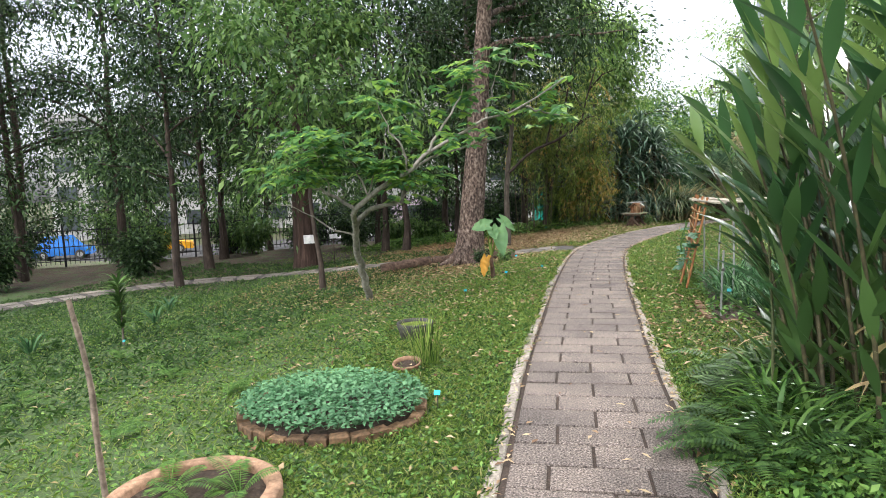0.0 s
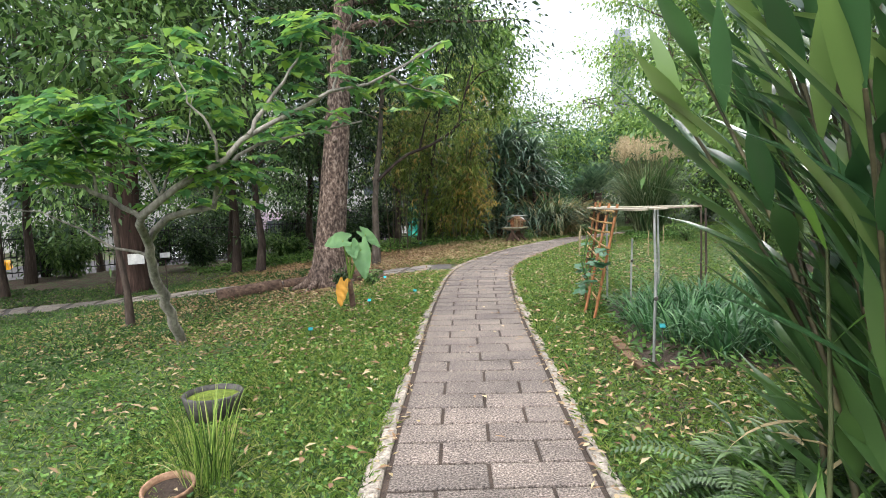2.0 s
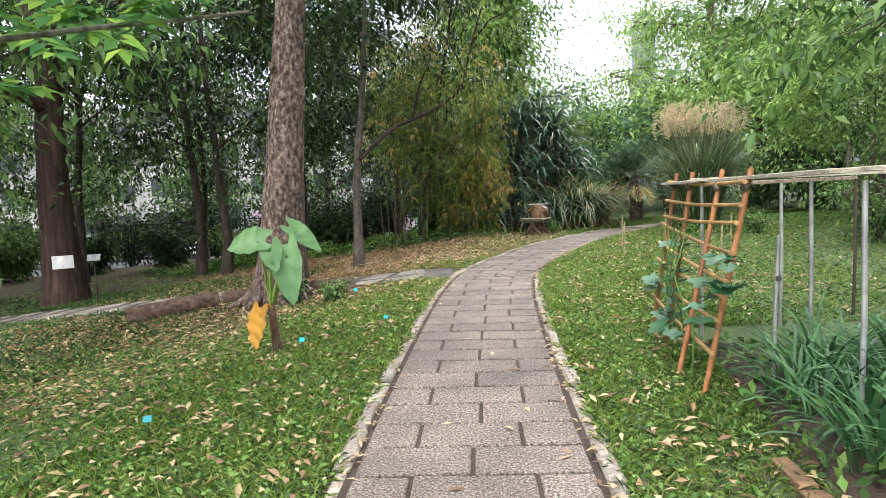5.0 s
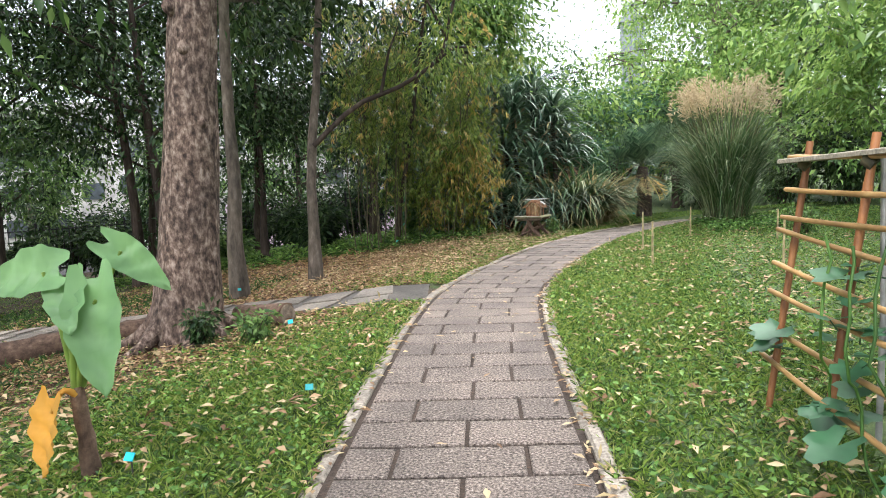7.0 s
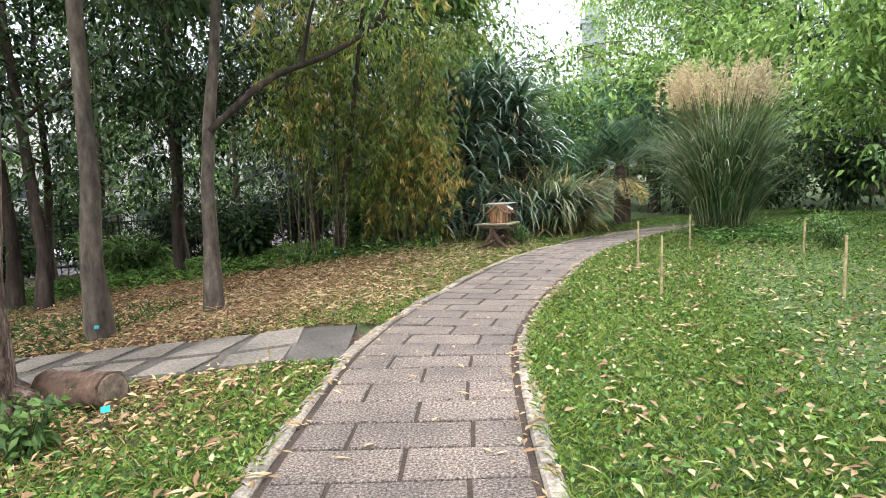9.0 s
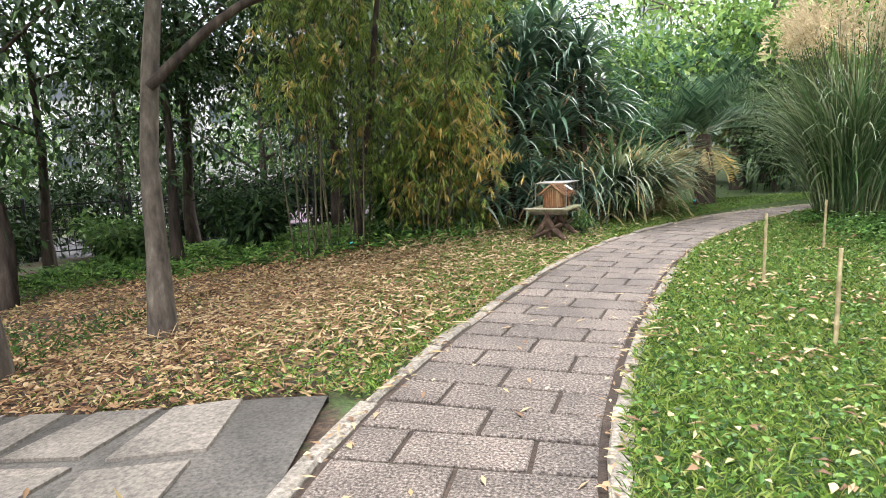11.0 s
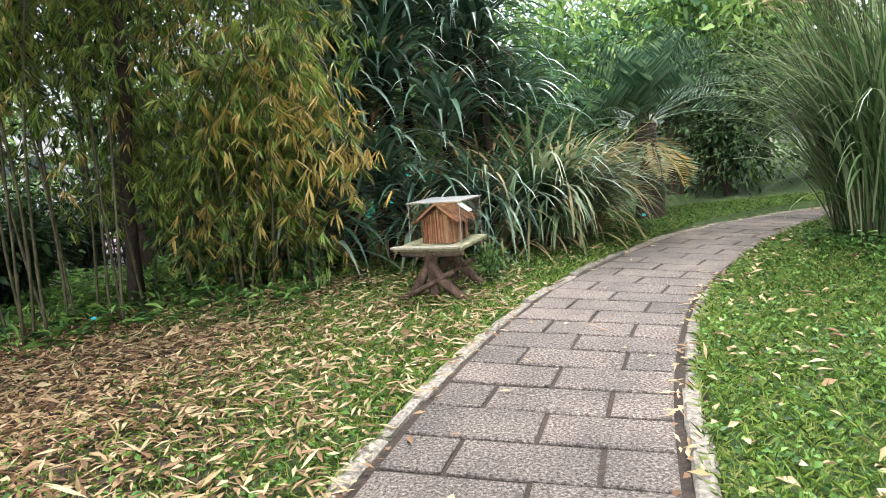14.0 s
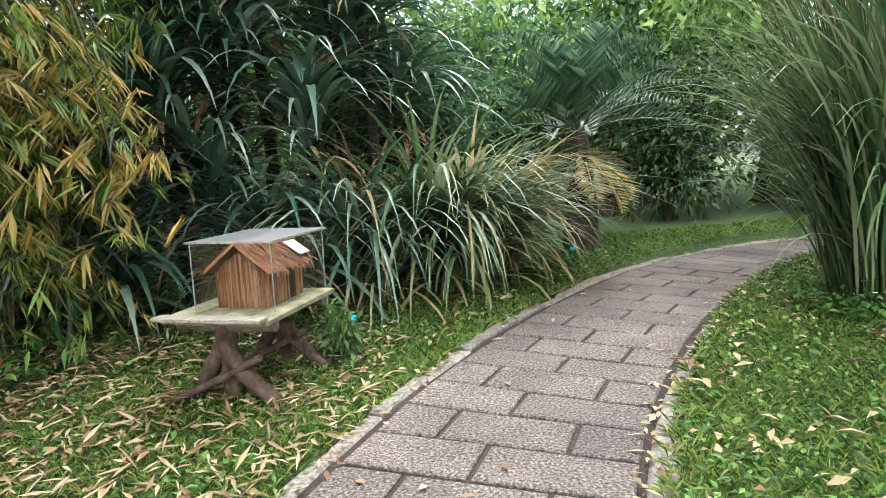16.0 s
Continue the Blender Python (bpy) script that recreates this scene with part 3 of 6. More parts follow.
def strap_clump(name, x, y, stems, label, category, mat, seed, n, L, width, elev, droop, spread, z0=(0.0, 0.1), segs=7, stem_mat=None):
    """A clump of strap leaves rising from the ground."""
    rg = np.random.default_rng(5000 + seed)
    t = thing(name, label, category, at=(x, y, gz(x, y) - 0.03))
    g = Geo()
    az = rg.random(n) * 6.28
    rr = spread * np.sqrt(rg.random(n))
    p = np.stack([np.cos(az) * rr, np.sin(az) * rr, rg.uniform(*z0, n)], -1)
    straps(g, p, az + rg.normal(0, 0.5, n), rg.uniform(*elev, n), rg.uniform(*L, n), rg.uniform(*width, n), rg.uniform(*droop, n), segs)
    part("leaves", g, mat, t)
    if 90 <= n < 600:
        g, m = Geo(), n // 9
        straps(g, p[:m], az[:m] + rg.normal(0, 0.6, m), rg.uniform(0.5, 1.3, m), rg.uniform(*L, m) * 0.8, rg.uniform(*width, m) * 0.8, rg.uniform(1.8, 3.2, m), segs)
        part("withered_leaves", g, "misc_dry", t, "bent tan withered blades")
    return t


# ---- trees of the park, from the path outwards ----
# the large flaky-barked tree beside the path
rg = np.random.default_rng(77)
bt = thing("tree", "tall tree with flaky brown and grey bark beside the path", "tree", at=(-1.85, 12.2, gz(-1.85, 12.2) - 0.06))
g = Geo()
spots = grow_limbs(rg, g, (0, 0, 0), (1.0, 0.4, 11.0), 0.29, 14, 3.6, 0.5, 0.42, wander=0.02, sides=20, flare=1.35)
for az in (-1.0, -0.3, 0.5, 1.3, 2.4, 3.4, 4.4):
    L = rg.uniform(0.45, 0.8)
    d = np.array([math.cos(az), math.sin(az), 0])
    tube(g, [d * 0.15 + [0, 0, 0.5], d * 0.3 + [0, 0, 0.22], d * (0.3 + L * 0.4) + [0, 0, 0.09], d * (0.3 + L) + [0, 0, -0.03]], [0.12, 0.11, 0.07, 0.03], 7, wob=0.1, rng=rg)
part("trunk", g, "bark_flaky", bt)
for kz, az in ((1.75, -1.5), (2.9, -1.3), (2.2, -0.6), (3.3, -2.0)):
    c = np.array([math.cos(az), math.sin(az), 0]) * 0.24 + [0.09 * kz, 0.04 * kz, kz]
    g = Geo()
    tube(g, [c - [0, 0, 0.08], c - [0, 0, 0.04], c + [0, 0, 0.0], c + [0, 0, 0.05], c + [0, 0, 0.09]], [0.01, 0.055, 0.07, 0.055, 0.01], 8, wob=0.08, rng=rg)
    part("burl", g, "bark_flaky", bt)
g = Geo()
foliage(rg, g, spots[spots[:, 2] > 4.2], 15000, 0.62, 0.15)
part("crown", g, "leaf_dark", bt)

tree(-2.6, 14.85, 9.5, 0.105, 2.2, 12, 5500, 0.15, "bark_grey", "leaf_dark", "slim grey-barked tree in the leaf litter", (0.15, 0.1), 0.4, 0.55, seed=2)
t3 = tree(-1.76, 15.75, 8.5, 0.085, 2.6, 11, 6000, 0.15, "bark_grey", "leaf_dark", "slim tree with a long branch arching toward the path", (0.5, 0.5), 0.42, 0.5, seed=3)
g = Geo()
br = smooth_line([(0.1, 0.05, 2.15), (0.75, 0.3, 2.75), (1.45, 0.55, 3.05), (2.05, 0.8, 3.5), (2.25, 0.9, 4.2), (2.5, 1.1, 5.1)], 14)
tube(g, br, np.linspace(0.045, 0.018, 14), 7)
for a, b in ((4, (1.5, 0.3, 3.9)), (7, (2.6, 1.3, 3.7)), (9, (1.5, 1.4, 4.9)), (11, (3.1, 0.7, 4.9))):
    tube(g, [br[a], (br[a] + np.array(b)) / 2 + [0, 0, 0.15], b], [0.03, 0.02, 0.008], 5)
part("branch", g, "bark_dark", t3)
g = Geo()
foliage(np.random.default_rng(9), g, br[7:], 800, 0.5, 0.11, aspect=0.3)
part("branch_leaves", g, "leaf_bamboo", t3)
tree(-1.7, 21.2, 7.8, 0.06, 1.5, 11, 2200, 0.16, "bark_dark", "leaf_dark", "dark tree leaning over the bamboo grove", (1.9, -2.8), 0.6, 0.45, hang=0.8, seed=4, aspect=0.28)

# the conifer with a sign
cf = tree(-8.8, 16.2, 14.0, 0.37, 3.5, 22, 14000, 0.2, "bark_red", "leaf_dark", "large conifer with fluted reddish trunk", (0, 0.3), 0.3, 0.6, seed=5, flare=1.35, sides=14, aspect=0.2)

# dark broadleaf trees filling the left of the park
DARK = [(-4.36, 9.65, 7.0, 0.075, 2.6, -0.5), (-6.2, 18.6, 10, 0.16, 3.0, 0), (-5.1, 21.2, 9, 0.13, 2.6, 0), (-7.4, 19.4, 10.5, 0.17, 3.0, 0), (-9.4, 23.0, 10, 0.16, 3.0, 0),
        (-12.4, 15.6, 11, 0.2, 3.2, 0), (-15.8, 15.2, 11.5, 0.24, 3.4, 0), (-14.2, 18.6, 11, 0.2, 3.2, 0), (-11.2, 19.6, 11, 0.18, 3.2, 0), (-17.5, 12.6, 10.5, 0.22, 3.2, 0),
        (-20.0, 14.6, 11, 0.24, 3.4, 0), (-18.5, 9.0, 10, 0.22, 3.2, 0), (-22.5, 10.5, 11, 0.24, 3.4, 0), (-3.0, 24.0, 10, 0.16, 3.0, 0),
        (-6.6, 24.2, 11, 0.18, 3.2, 0), (-10.6, 12.2, 9.0, 0.16, 2.8, 0), (-0.6, 26.0, 10.5, 0.2, 3.2, 0)]
for n, (x, y, h, r, rc, ln) in enumerate(DARK):
    tree(x, y, h, r * 0.68, rc, 11, 14000 if n in (2, 13) else 9300, 0.155, "bark_dark", "leaf_dark" if n % 4 else "leaf_mid", "tall broadleaf tree with a dark trunk and dense dark crown", (ln, 0.2 * (n % 3)), 0.3, 0.62, seed=20 + n, group="dark trees along the fence",
         low=(2.2, 4.6, 14) if n not in (0,) else None)

# the yellow-green tree behind the bamboo and the tall trees to the right
tree(-0.3, 24.6, 8.6, 0.14, 1.8, 14, 11000, 0.2, "bark_grey", "leaf_bright", "yellow-green leafy tree behind the bamboo", (0.3, 0), 0.25, 0.55, seed=50)
tree(9.4, 34.5, 12.5, 0.3, 4.9, 24, 33000, 0.2, "bark_grey", "leaf_bright", "broad bright green tree behind the lawn", (0.0, 0), 0.25, 0.8, seed=51)
tree(13.8, 30.0, 10.5, 0.25, 3.4, 14, 6500, 0.17, "bark_dark", "leaf_dark", "dark tree with bare upper branches", (0.3, 0), 0.25, 0.55, seed=52)
tree(6.6, 11.0, 5.4, 0.1, 2.6, 12, 8000, 0.15, "bark_dark", "leaf_mid", "small leaning tree on the lawn", (0.9, 0.7), 0.35, 0.5, seed=53)
tree(9.6, 21.6, 4.6, 0.07, 2.0, 11, 6500, 0.16, "bark_grey", "leaf_bright", "small tree with yellow-green leaves", (-0.3, 0), 0.3, 0.4, seed=54)
tree(8.2, 17.4, 3.0, 0.05, 1.2, 9, 3000, 0.11, "bark_dark", "leaf_mid", "small bushy tree beside the lawn", (0.1, 0), 0.25, 0.3, seed=55)
tree(12.6, 16.0, 8.5, 0.18, 3.2, 13, 6500, 0.2, "bark_dark", "leaf_mid", "tall tree at the edge of the lawn", (0.2, 0), 0.3, 0.6, seed=56)
tree(11.8, 24.8, 9.0, 0.18, 3.0, 13, 5000, 0.2, "bark_dark", "leaf_dark", "tall dark tree beyond the plume grass", (0.2, 0), 0.3, 0.6, seed=57)
tree(9.0, 5.5, 7.5, 0.16, 3.0, 12, 8000, 0.2, "bark_dark", "leaf_mid", "tree behind the ginger clump", (0.2, 0), 0.3, 0.6, seed=58)
tree(7.6, -3.0, 7.5, 0.16, 3.0, 10, 5000, 0.22, "bark_dark", "leaf_mid", "tree beside the start of the path", (0.2, 0), 0.3, 0.6, seed=59)
BACK = [(-2.5, 38, 10, 0), (2.6, 34, 4.2, 1), (5.6, 36, 4.0, 1), (8.0, 40, 4.8, 1), (14, 40, 9, 2), (18, 33, 9.5, 1), (21, 26, 9.5, 0), (18, 20, 9, 1), (17, 11, 8.5, 0), (2.0, 29.5, 3.6, 2), (4.6, 30.5, 3.2, 1), (7.4, 29.0, 3.8, 2), (9.2, 27.6, 4.2, 2)]
for n, (x, y, h, k) in enumerate(BACK):
    tree(x, y, h, 0.2, 3.2, 12, 3800 if h > 8 else 6000, 0.22, "bark_dark", ("leaf_mid", "leaf_blue", "leaf_bright")[k], "leafy tree in the woods behind the garden", (0.2, 0), 0.15, 0.75, seed=80 + n, group="woods behind the garden", low=(1.0, 4.5, 12))
for n, (x, y, h) in enumerate([(-12.0, 29.0, 8), (-16.5, 25.0, 8), (-21.0, 21.5, 8), (-8.0, 31.0, 8), (-26.0, 19.0, 8), (-3.5, 32.0, 8), (-31.0, 17.0, 8)]):
    tree(x, y, h, 0.14, 2.8, 12, 4500, 0.2, "bark_dark", "leaf_dark", "dark bushy tree on the bank above the road", (0.2, 0), 0.2, 0.7, seed=140 + n, group="trees on the bank", low=(1.2, 5.0, 16))
for n, (x, y, h) in enumerate([(-44, 40, 9), (-36, 48, 10), (-28, 54, 9), (-20, 58, 10), (-10, 62, 10), (-54, 34, 10), (0, 64, 10)]):
    tree(x, y, h, 0.25, 4.0, 10, 2200, 0.5, "bark_grey", "leaf_mid", "street tree on the far side of the road", (0, 0), 0.2, 0.9, seed=110 + n, group="street trees")
for n, (x, y, h, w) in enumerate([(-9.5, 25.2, 1.1, 1.0), (-12.5, 21.6, 1.2, 1.0), (-6.2, 26.0, 1.2, 1.2), (-16.5, 17.2, 1.2, 1.1), (-19.5, 13.6, 1.3, 1.2), (-4.0, 22.4, 1.1, 0.9), (-7.0, 22.6, 0.8, 0.8), (-13.8, 13.8, 1.3, 1.0), (-16.0, 10.6, 1.5, 1.1), (-1.4, 22.6, 1.3, 1.0), (-8.4, 27.6, 2.2, 1.6), (-12.0, 25.4, 2.2, 1.6), (-15.8, 21.0, 2.2, 1.6), (-5.0, 28.6, 2.3, 1.6), (-1.6, 27.6, 2.4, 1.6), (-19.0, 17.8, 2.2, 1.6), (-23.0, 15.2, 2.3, 1.6), (-10.3, 22.4, 1.3, 1.1), (-14.0, 20.2, 1.4, 1.1)]):
    shrub(x, y, h, w, 2600, 0.17, "leaf_dark" if n % 3 else "leaf_mid", "low leafy shrub near the fence", n)
# added row of dark shrubs: blocks bright gaps, stands in for shade between trunks
for n, k in enumerate(range(6, 196, 21)):
    x, y = FENCE[k] + np.array([-0.55, 0.84]) * (1.3 + 0.5 * (n % 3))
    shrub(float(x), float(y), 1.7 + 0.3 * (n % 3), 1.5, 2600, 0.17, "leaf_dark", "dark shrub added behind the park fence to block bright gaps", 60 + n)
for n, (x, y, h, w) in enumerate([(9.8, 24.2, 2.3, 1.5), (11.6, 20.4, 2.8, 1.8), (13.0, 25.5, 3.2, 2.0), (11.0, 15.4, 2.6, 1.7), (13.5, 18.0, 3.2, 2.0), (12.0, 12.0, 2.8, 1.8)]):
    shrub(x, y, h, w, 3200, 0.17, "leaf_mid" if n % 2 else "leaf_dark", "bushy shrub at the edge of the lawn", 90 + n)
shrub(6.6, 26.0, 2.6, 1.5, 6500, 0.12, "leaf_dark", "dense dark green shrub beside the palm", 40)
shrub(8.6, 25.2, 2.0, 1.3, 4000, 0.12, "leaf_dark", "dense dark green shrub at the bend of the path", 41)
shrub(7.3, 15.2, 1.1, 0.8, 1800, 0.09, "leaf_mid", "low bush on the lawn", 42)
shrub(6.2, 17.6, 0.5, 0.5, 900, 0.06, "leaf_mid", "low bush on the lawn", 43)
shrub(2.6, 24.6, 2.6, 1.2, 6000, 0.14, "leaf_blue", "leafy shrub behind the plume grass", 44)

shrub(2.05, 20.35, 0.36, 0.2, 420, 0.06, "leaf_mid", "small leafy herb beside the rustic table", 45)
shrub(-1.4, 11.72, 0.34, 0.24, 420, 0.07, "leaf_dark", "dark leafy sprouts at the foot of the big tree", 46)
shrub(-0.79, 11.59, 0.3, 0.25, 420, 0.07, "leaf_mid", "low broad-leaved herb beside the log", 47)
# the forked young tree with pinnate leaves
rg = np.random.default_rng(21)
ft = thing("tree", "young forked tree with pale bark and pinnate leaves", "tree", at=(0, 0, 0))
g = Geo()
B = [[(-2.25, 7.68, -0.28), (-2.13, 7.26, 0.26), (-2.02, 6.84, 0.76), (-1.83, 6.49, 1.14)],
     [(-1.83, 6.49, 1.14), (-1.62, 6.45, 1.35), (-1.22, 6.41, 1.48), (-0.99, 6.36, 1.49), (-1.00, 6.37, 1.62), (-0.83, 6.42, 1.91), (-0.66, 6.58, 2.08), (-0.21, 7.05, 2.26), (0.25, 7.57, 2.42)],
     [(-1.83, 6.49, 1.14), (-1.71, 6.23, 1.28), (-1.55, 5.98, 1.41), (-1.10, 6.08, 1.75), (-0.77, 6.08, 1.90), (-0.45, 6.09, 2.16), (-0.04, 6.29, 2.38), (0.28, 6.47, 2.60), (0.79, 6.74, 2.75), (1.28, 7.03, 3.12)],
     [(-1.55, 5.98, 1.41), (-1.84, 5.78, 1.66), (-2.04, 5.58, 1.79), (-2.22, 5.32, 1.93)],
     [(-0.45, 6.09, 2.16), (-0.28, 6.27, 2.54), (-0.07, 6.51, 2.95), (-0.10, 6.73, 3.34)],
     [(-0.77, 6.08, 1.90), (-0.76, 5.98, 2.21), (-0.92, 5.86, 2.52), (-1.07, 5.88, 2.93)],
     [(-1.35, 6.03, 1.60), (-1.43, 5.92, 1.92), (-1.54, 5.86, 2.13), (-1.62, 5.88, 2.45)],
     [(0.28, 6.47, 2.60), (0.34, 6.51, 2.87), (0.41, 6.54, 3.15), (0.54, 6.71, 3.45)],
     [(-0.99, 6.36, 1.49), (-0.80, 6.21, 1.69), (-0.60, 6.12, 1.82)],
     [(-1.85, 6.47, 1.01), (-2.11, 6.31, 1.10), (-2.30, 6.17, 1.28), (-2.51, 6.02, 1.44), (-2.70, 5.73, 1.54)],
     [(-1.84, 5.78, 1.66), (-1.81, 5.63, 2.03), (-1.97, 5.52, 2.37)],
     [(-1.35, 6.03, 1.60), (-1.33, 6.17, 1.87), (-1.26, 6.39, 2.16), (-1.26, 6.62, 2.71)],
     [(0.79, 6.74, 2.75), (1.05, 7.08, 2.65), (1.30, 7.23, 2.60)]]
R0 = [0.068, 0.046, 0.05, 0.03, 0.026, 0.02, 0.018, 0.016, 0.014, 0.018, 0.016, 0.015, 0.016]
tips = []
for bnch, r0 in zip(B, R0):
    ln = smooth_line(bnch, 14)
    ln[1:-1] += rg.normal(0, 0.012, (12, 3))
    tube(g, ln, r0 * (np.linspace(1.0, 0.72, 14) if r0 > 0.06 else np.linspace(0.95, 0.18, 14)), 8)
    if ln[-1][2] > 1.6:
        tips += list(ln[5:])
part("trunk", g, "bark_pale", ft)
g = Geo()
tips = np.array(tips)
gs = Geo()
for _ in range(190):
    c = tips[rg.integers(len(tips))] + rg.normal(0, 1, 3) * [0.2, 0.2, 0.08] + [0, 0, 0.12]
    az, L = rg.random() * 6.28, rg.uniform(0.26, 0.42)
    d = np.array([math.cos(az), math.sin(az), rg.uniform(-0.2, 0.25)])
    s = np.linspace(0.25, 1, 5)
    ra = c + d * L * s[:, None] - np.array([0, 0, 0.2 * L]) * (s**2)[:, None]
    tube(gs, np.r_[c[None], ra], np.linspace(0.004, 0.0015, 6), 3, cap=False)
    sd = np.array([-d[1], d[0], 0])
    p = np.r_[ra, ra, ra[-1:]]
    dd = np.r_[sd + d * 0.7 + rg.normal(0, 0.12, (5, 3)), -sd + d * 0.7 + rg.normal(0, 0.12, (5, 3)), d[None]]
    leaves(g, p, dd - [0, 0, 0.2], np.tile([0, 0, 1.0], (11, 1)) + rg.normal(0, 0.2, (11, 3)), rg.uniform(0.12, 0.19, 11), rg.uniform(0.08, 0.105), 0.1, 0.16)
part("leaf_stalk", gs, "leaf_fork", ft, kind="stuff")
part("crown", g, "leaf_fork", ft)

# ---- bamboo grove ----
def sprays(rg, g, nodes, size=(0.1, 0.17), per=6):
    """Fans of narrow leaves hanging from the nodes of the twigs."""
    n = len(nodes)
    az = np.repeat(rg.random(n) * 6.28, per) + rg.normal(0, 0.55, n * per)
    down = rg.uniform(0.4, 1.6, n).repeat(per)
    d = np.stack([np.cos(az), np.sin(az), -down + rg.normal(0, 0.2, n * per)], -1)
    p = np.repeat(nodes, per, 0) + rg.normal(0, 0.012, (n * per, 3))
    nrm = np.stack([-np.sin(az), np.cos(az), rg.normal(0, 0.6, n * per)], -1)
    leaves(g, p, d, np.cross(d, nrm), rg.uniform(*size, n * per), rg.uniform(0.014, 0.024, n * per), 0.12, 0.1)


rg = np.random.default_rng(31)
CLUMPS = [(11, -1.75, 20.2, 0.28, 0.2, (4.6, 6.6), 0.4), (14, -0.4, 21.0, 0.42, 0.28, (2.6, 4.8), 0.08), (8, -1.0, 20.9, 0.45, 0.3, (4.0, 6.2), 0.2)]
for count, cx0, cy0, dx, dy, tall, bare in CLUMPS:
    for n in range(count):
        x, y = cx0 + rg.normal(0, dx), cy0 + rg.normal(0, dy)
        cane = thing("bamboo", "leaning bamboo cane with green and yellowing hanging leaves", "bamboo", "bamboo grove", at=(x, y, gz(x, y) - 0.03))
        g, gl, gd, gt = Geo(), Geo(), Geo(), Geo()
        az = rg.uniform(-1.5, 0.6) if n % 2 else rg.random() * 6.28
        H, bend = rg.uniform(*tall), rg.uniform(0.4, 1.7)
        if x > 0.2:
            bend *= 0.5
        s = np.linspace(0, 1, 22)
        ln = np.stack([math.cos(az) * bend * s**2.2, math.sin(az) * bend * s**2.2, H * s - 0.28 * bend * s**3], -1)
        ln[:, :2] += np.outer(s * (1 - s), rg.normal(0, 0.5, 2))
        tube(g, ln, 0.014 * (1 - 0.7 * s) * (1 + 0.25 * (np.arange(22) % 3 == 0)), 6)
        green, dry = [], []
        for _ in range(27):
            u = rg.uniform(bare, 1)
            p0 = np.array([np.interp(u, s, ln[:, c]) for c in range(3)])
            a2, L = rg.random() * 6.28, rg.uniform(0.3, 0.85)
            q = smooth_line([p0, p0 + [math.cos(a2) * L * 0.6, math.sin(a2) * L * 0.6, 0.14], p0 + [math.cos(a2) * L, math.sin(a2) * L, -0.25 * L - 0.1]], 9)
            tube(gt, q, 0.0035, 3, cap=False)
            (dry if rg.random() < (0.17 if x > -0.4 else 0.07) else green).append(q[2:])
        part("cane", g, "cane_dark", cane)
        part("twig", gt, "cane_dark", cane, kind="stuff")
        sprays(rg, gl, np.concatenate(green) + rg.normal(0, 0.04, (7 * len(green), 3)))
        part("leaves", gl, "leaf_bamboo", cane)
        if dry:
            sprays(rg, gd, np.concatenate(dry) + rg.normal(0, 0.03, (7 * len(dry), 3)), (0.11, 0.19), 5)
            part("dry_leaves", gd, "leaf_gold", cane, "golden dying leaves")
for n, (x, y) in enumerate([(0.0, 20.75), (0.2, 21.3), (-0.3, 20.55), (0.25, 20.95)]):
    cane = thing("bamboo", "drooping bamboo shoot with golden dying leaves", "bamboo", "bamboo grove", at=(x, y, gz(x, y) - 0.03))
    g, gl, gd = Geo(), Geo(), Geo()
    ln = smooth_line([(0, 0, 0), (0.05, -0.1, 1.2), (0.2, -0.25, 2.0), (0.4, -0.4, 2.2), (0.55, -0.5, 1.75), (0.6, -0.52, 1.2)], 18)
    tube(g, ln, np.linspace(0.015, 0.004, 18), 6)
    part("cane", g, "cane_dark", cane)
    nod = ln[rg.integers(5, 18, 90)] + rg.normal(0, 0.15, (90, 3)) * [1, 1, 1.7] - [0, 0, 0.15]
    sprays(rg, gl, nod[:40], (0.12, 0.2), 5)
    part("leaves", gl, "leaf_bamboo", cane)
    sprays(rg, gd, nod[40:], (0.13, 0.24), 5)
    part("dry_leaves", gd, "leaf_gold", cane, "golden dying leaves")

# ---- strap-leaved plants behind the hut ----
rg = np.random.default_rng(41)
HEADS = [(0.5, 22.2, 1.9), (1.2, 22.9, 3.1), (1.9, 23.1, 2.5), (0.9, 22.1, 1.1), (1.7, 22.4, 1.7), (0.0, 22.2, 1.3), (2.5, 23.4, 2.0), (-0.6, 22.0, 1.2), (0.3, 22.9, 2.7), (1.4, 21.9, 0.6), (0.2, 21.7, 0.5), (-0.4, 21.8, 0.5), (1.0, 22.6, 2.3), (2.2, 23.0, 2.9), (1.7, 23.5, 3.5), (0.6, 23.4, 3.3)]
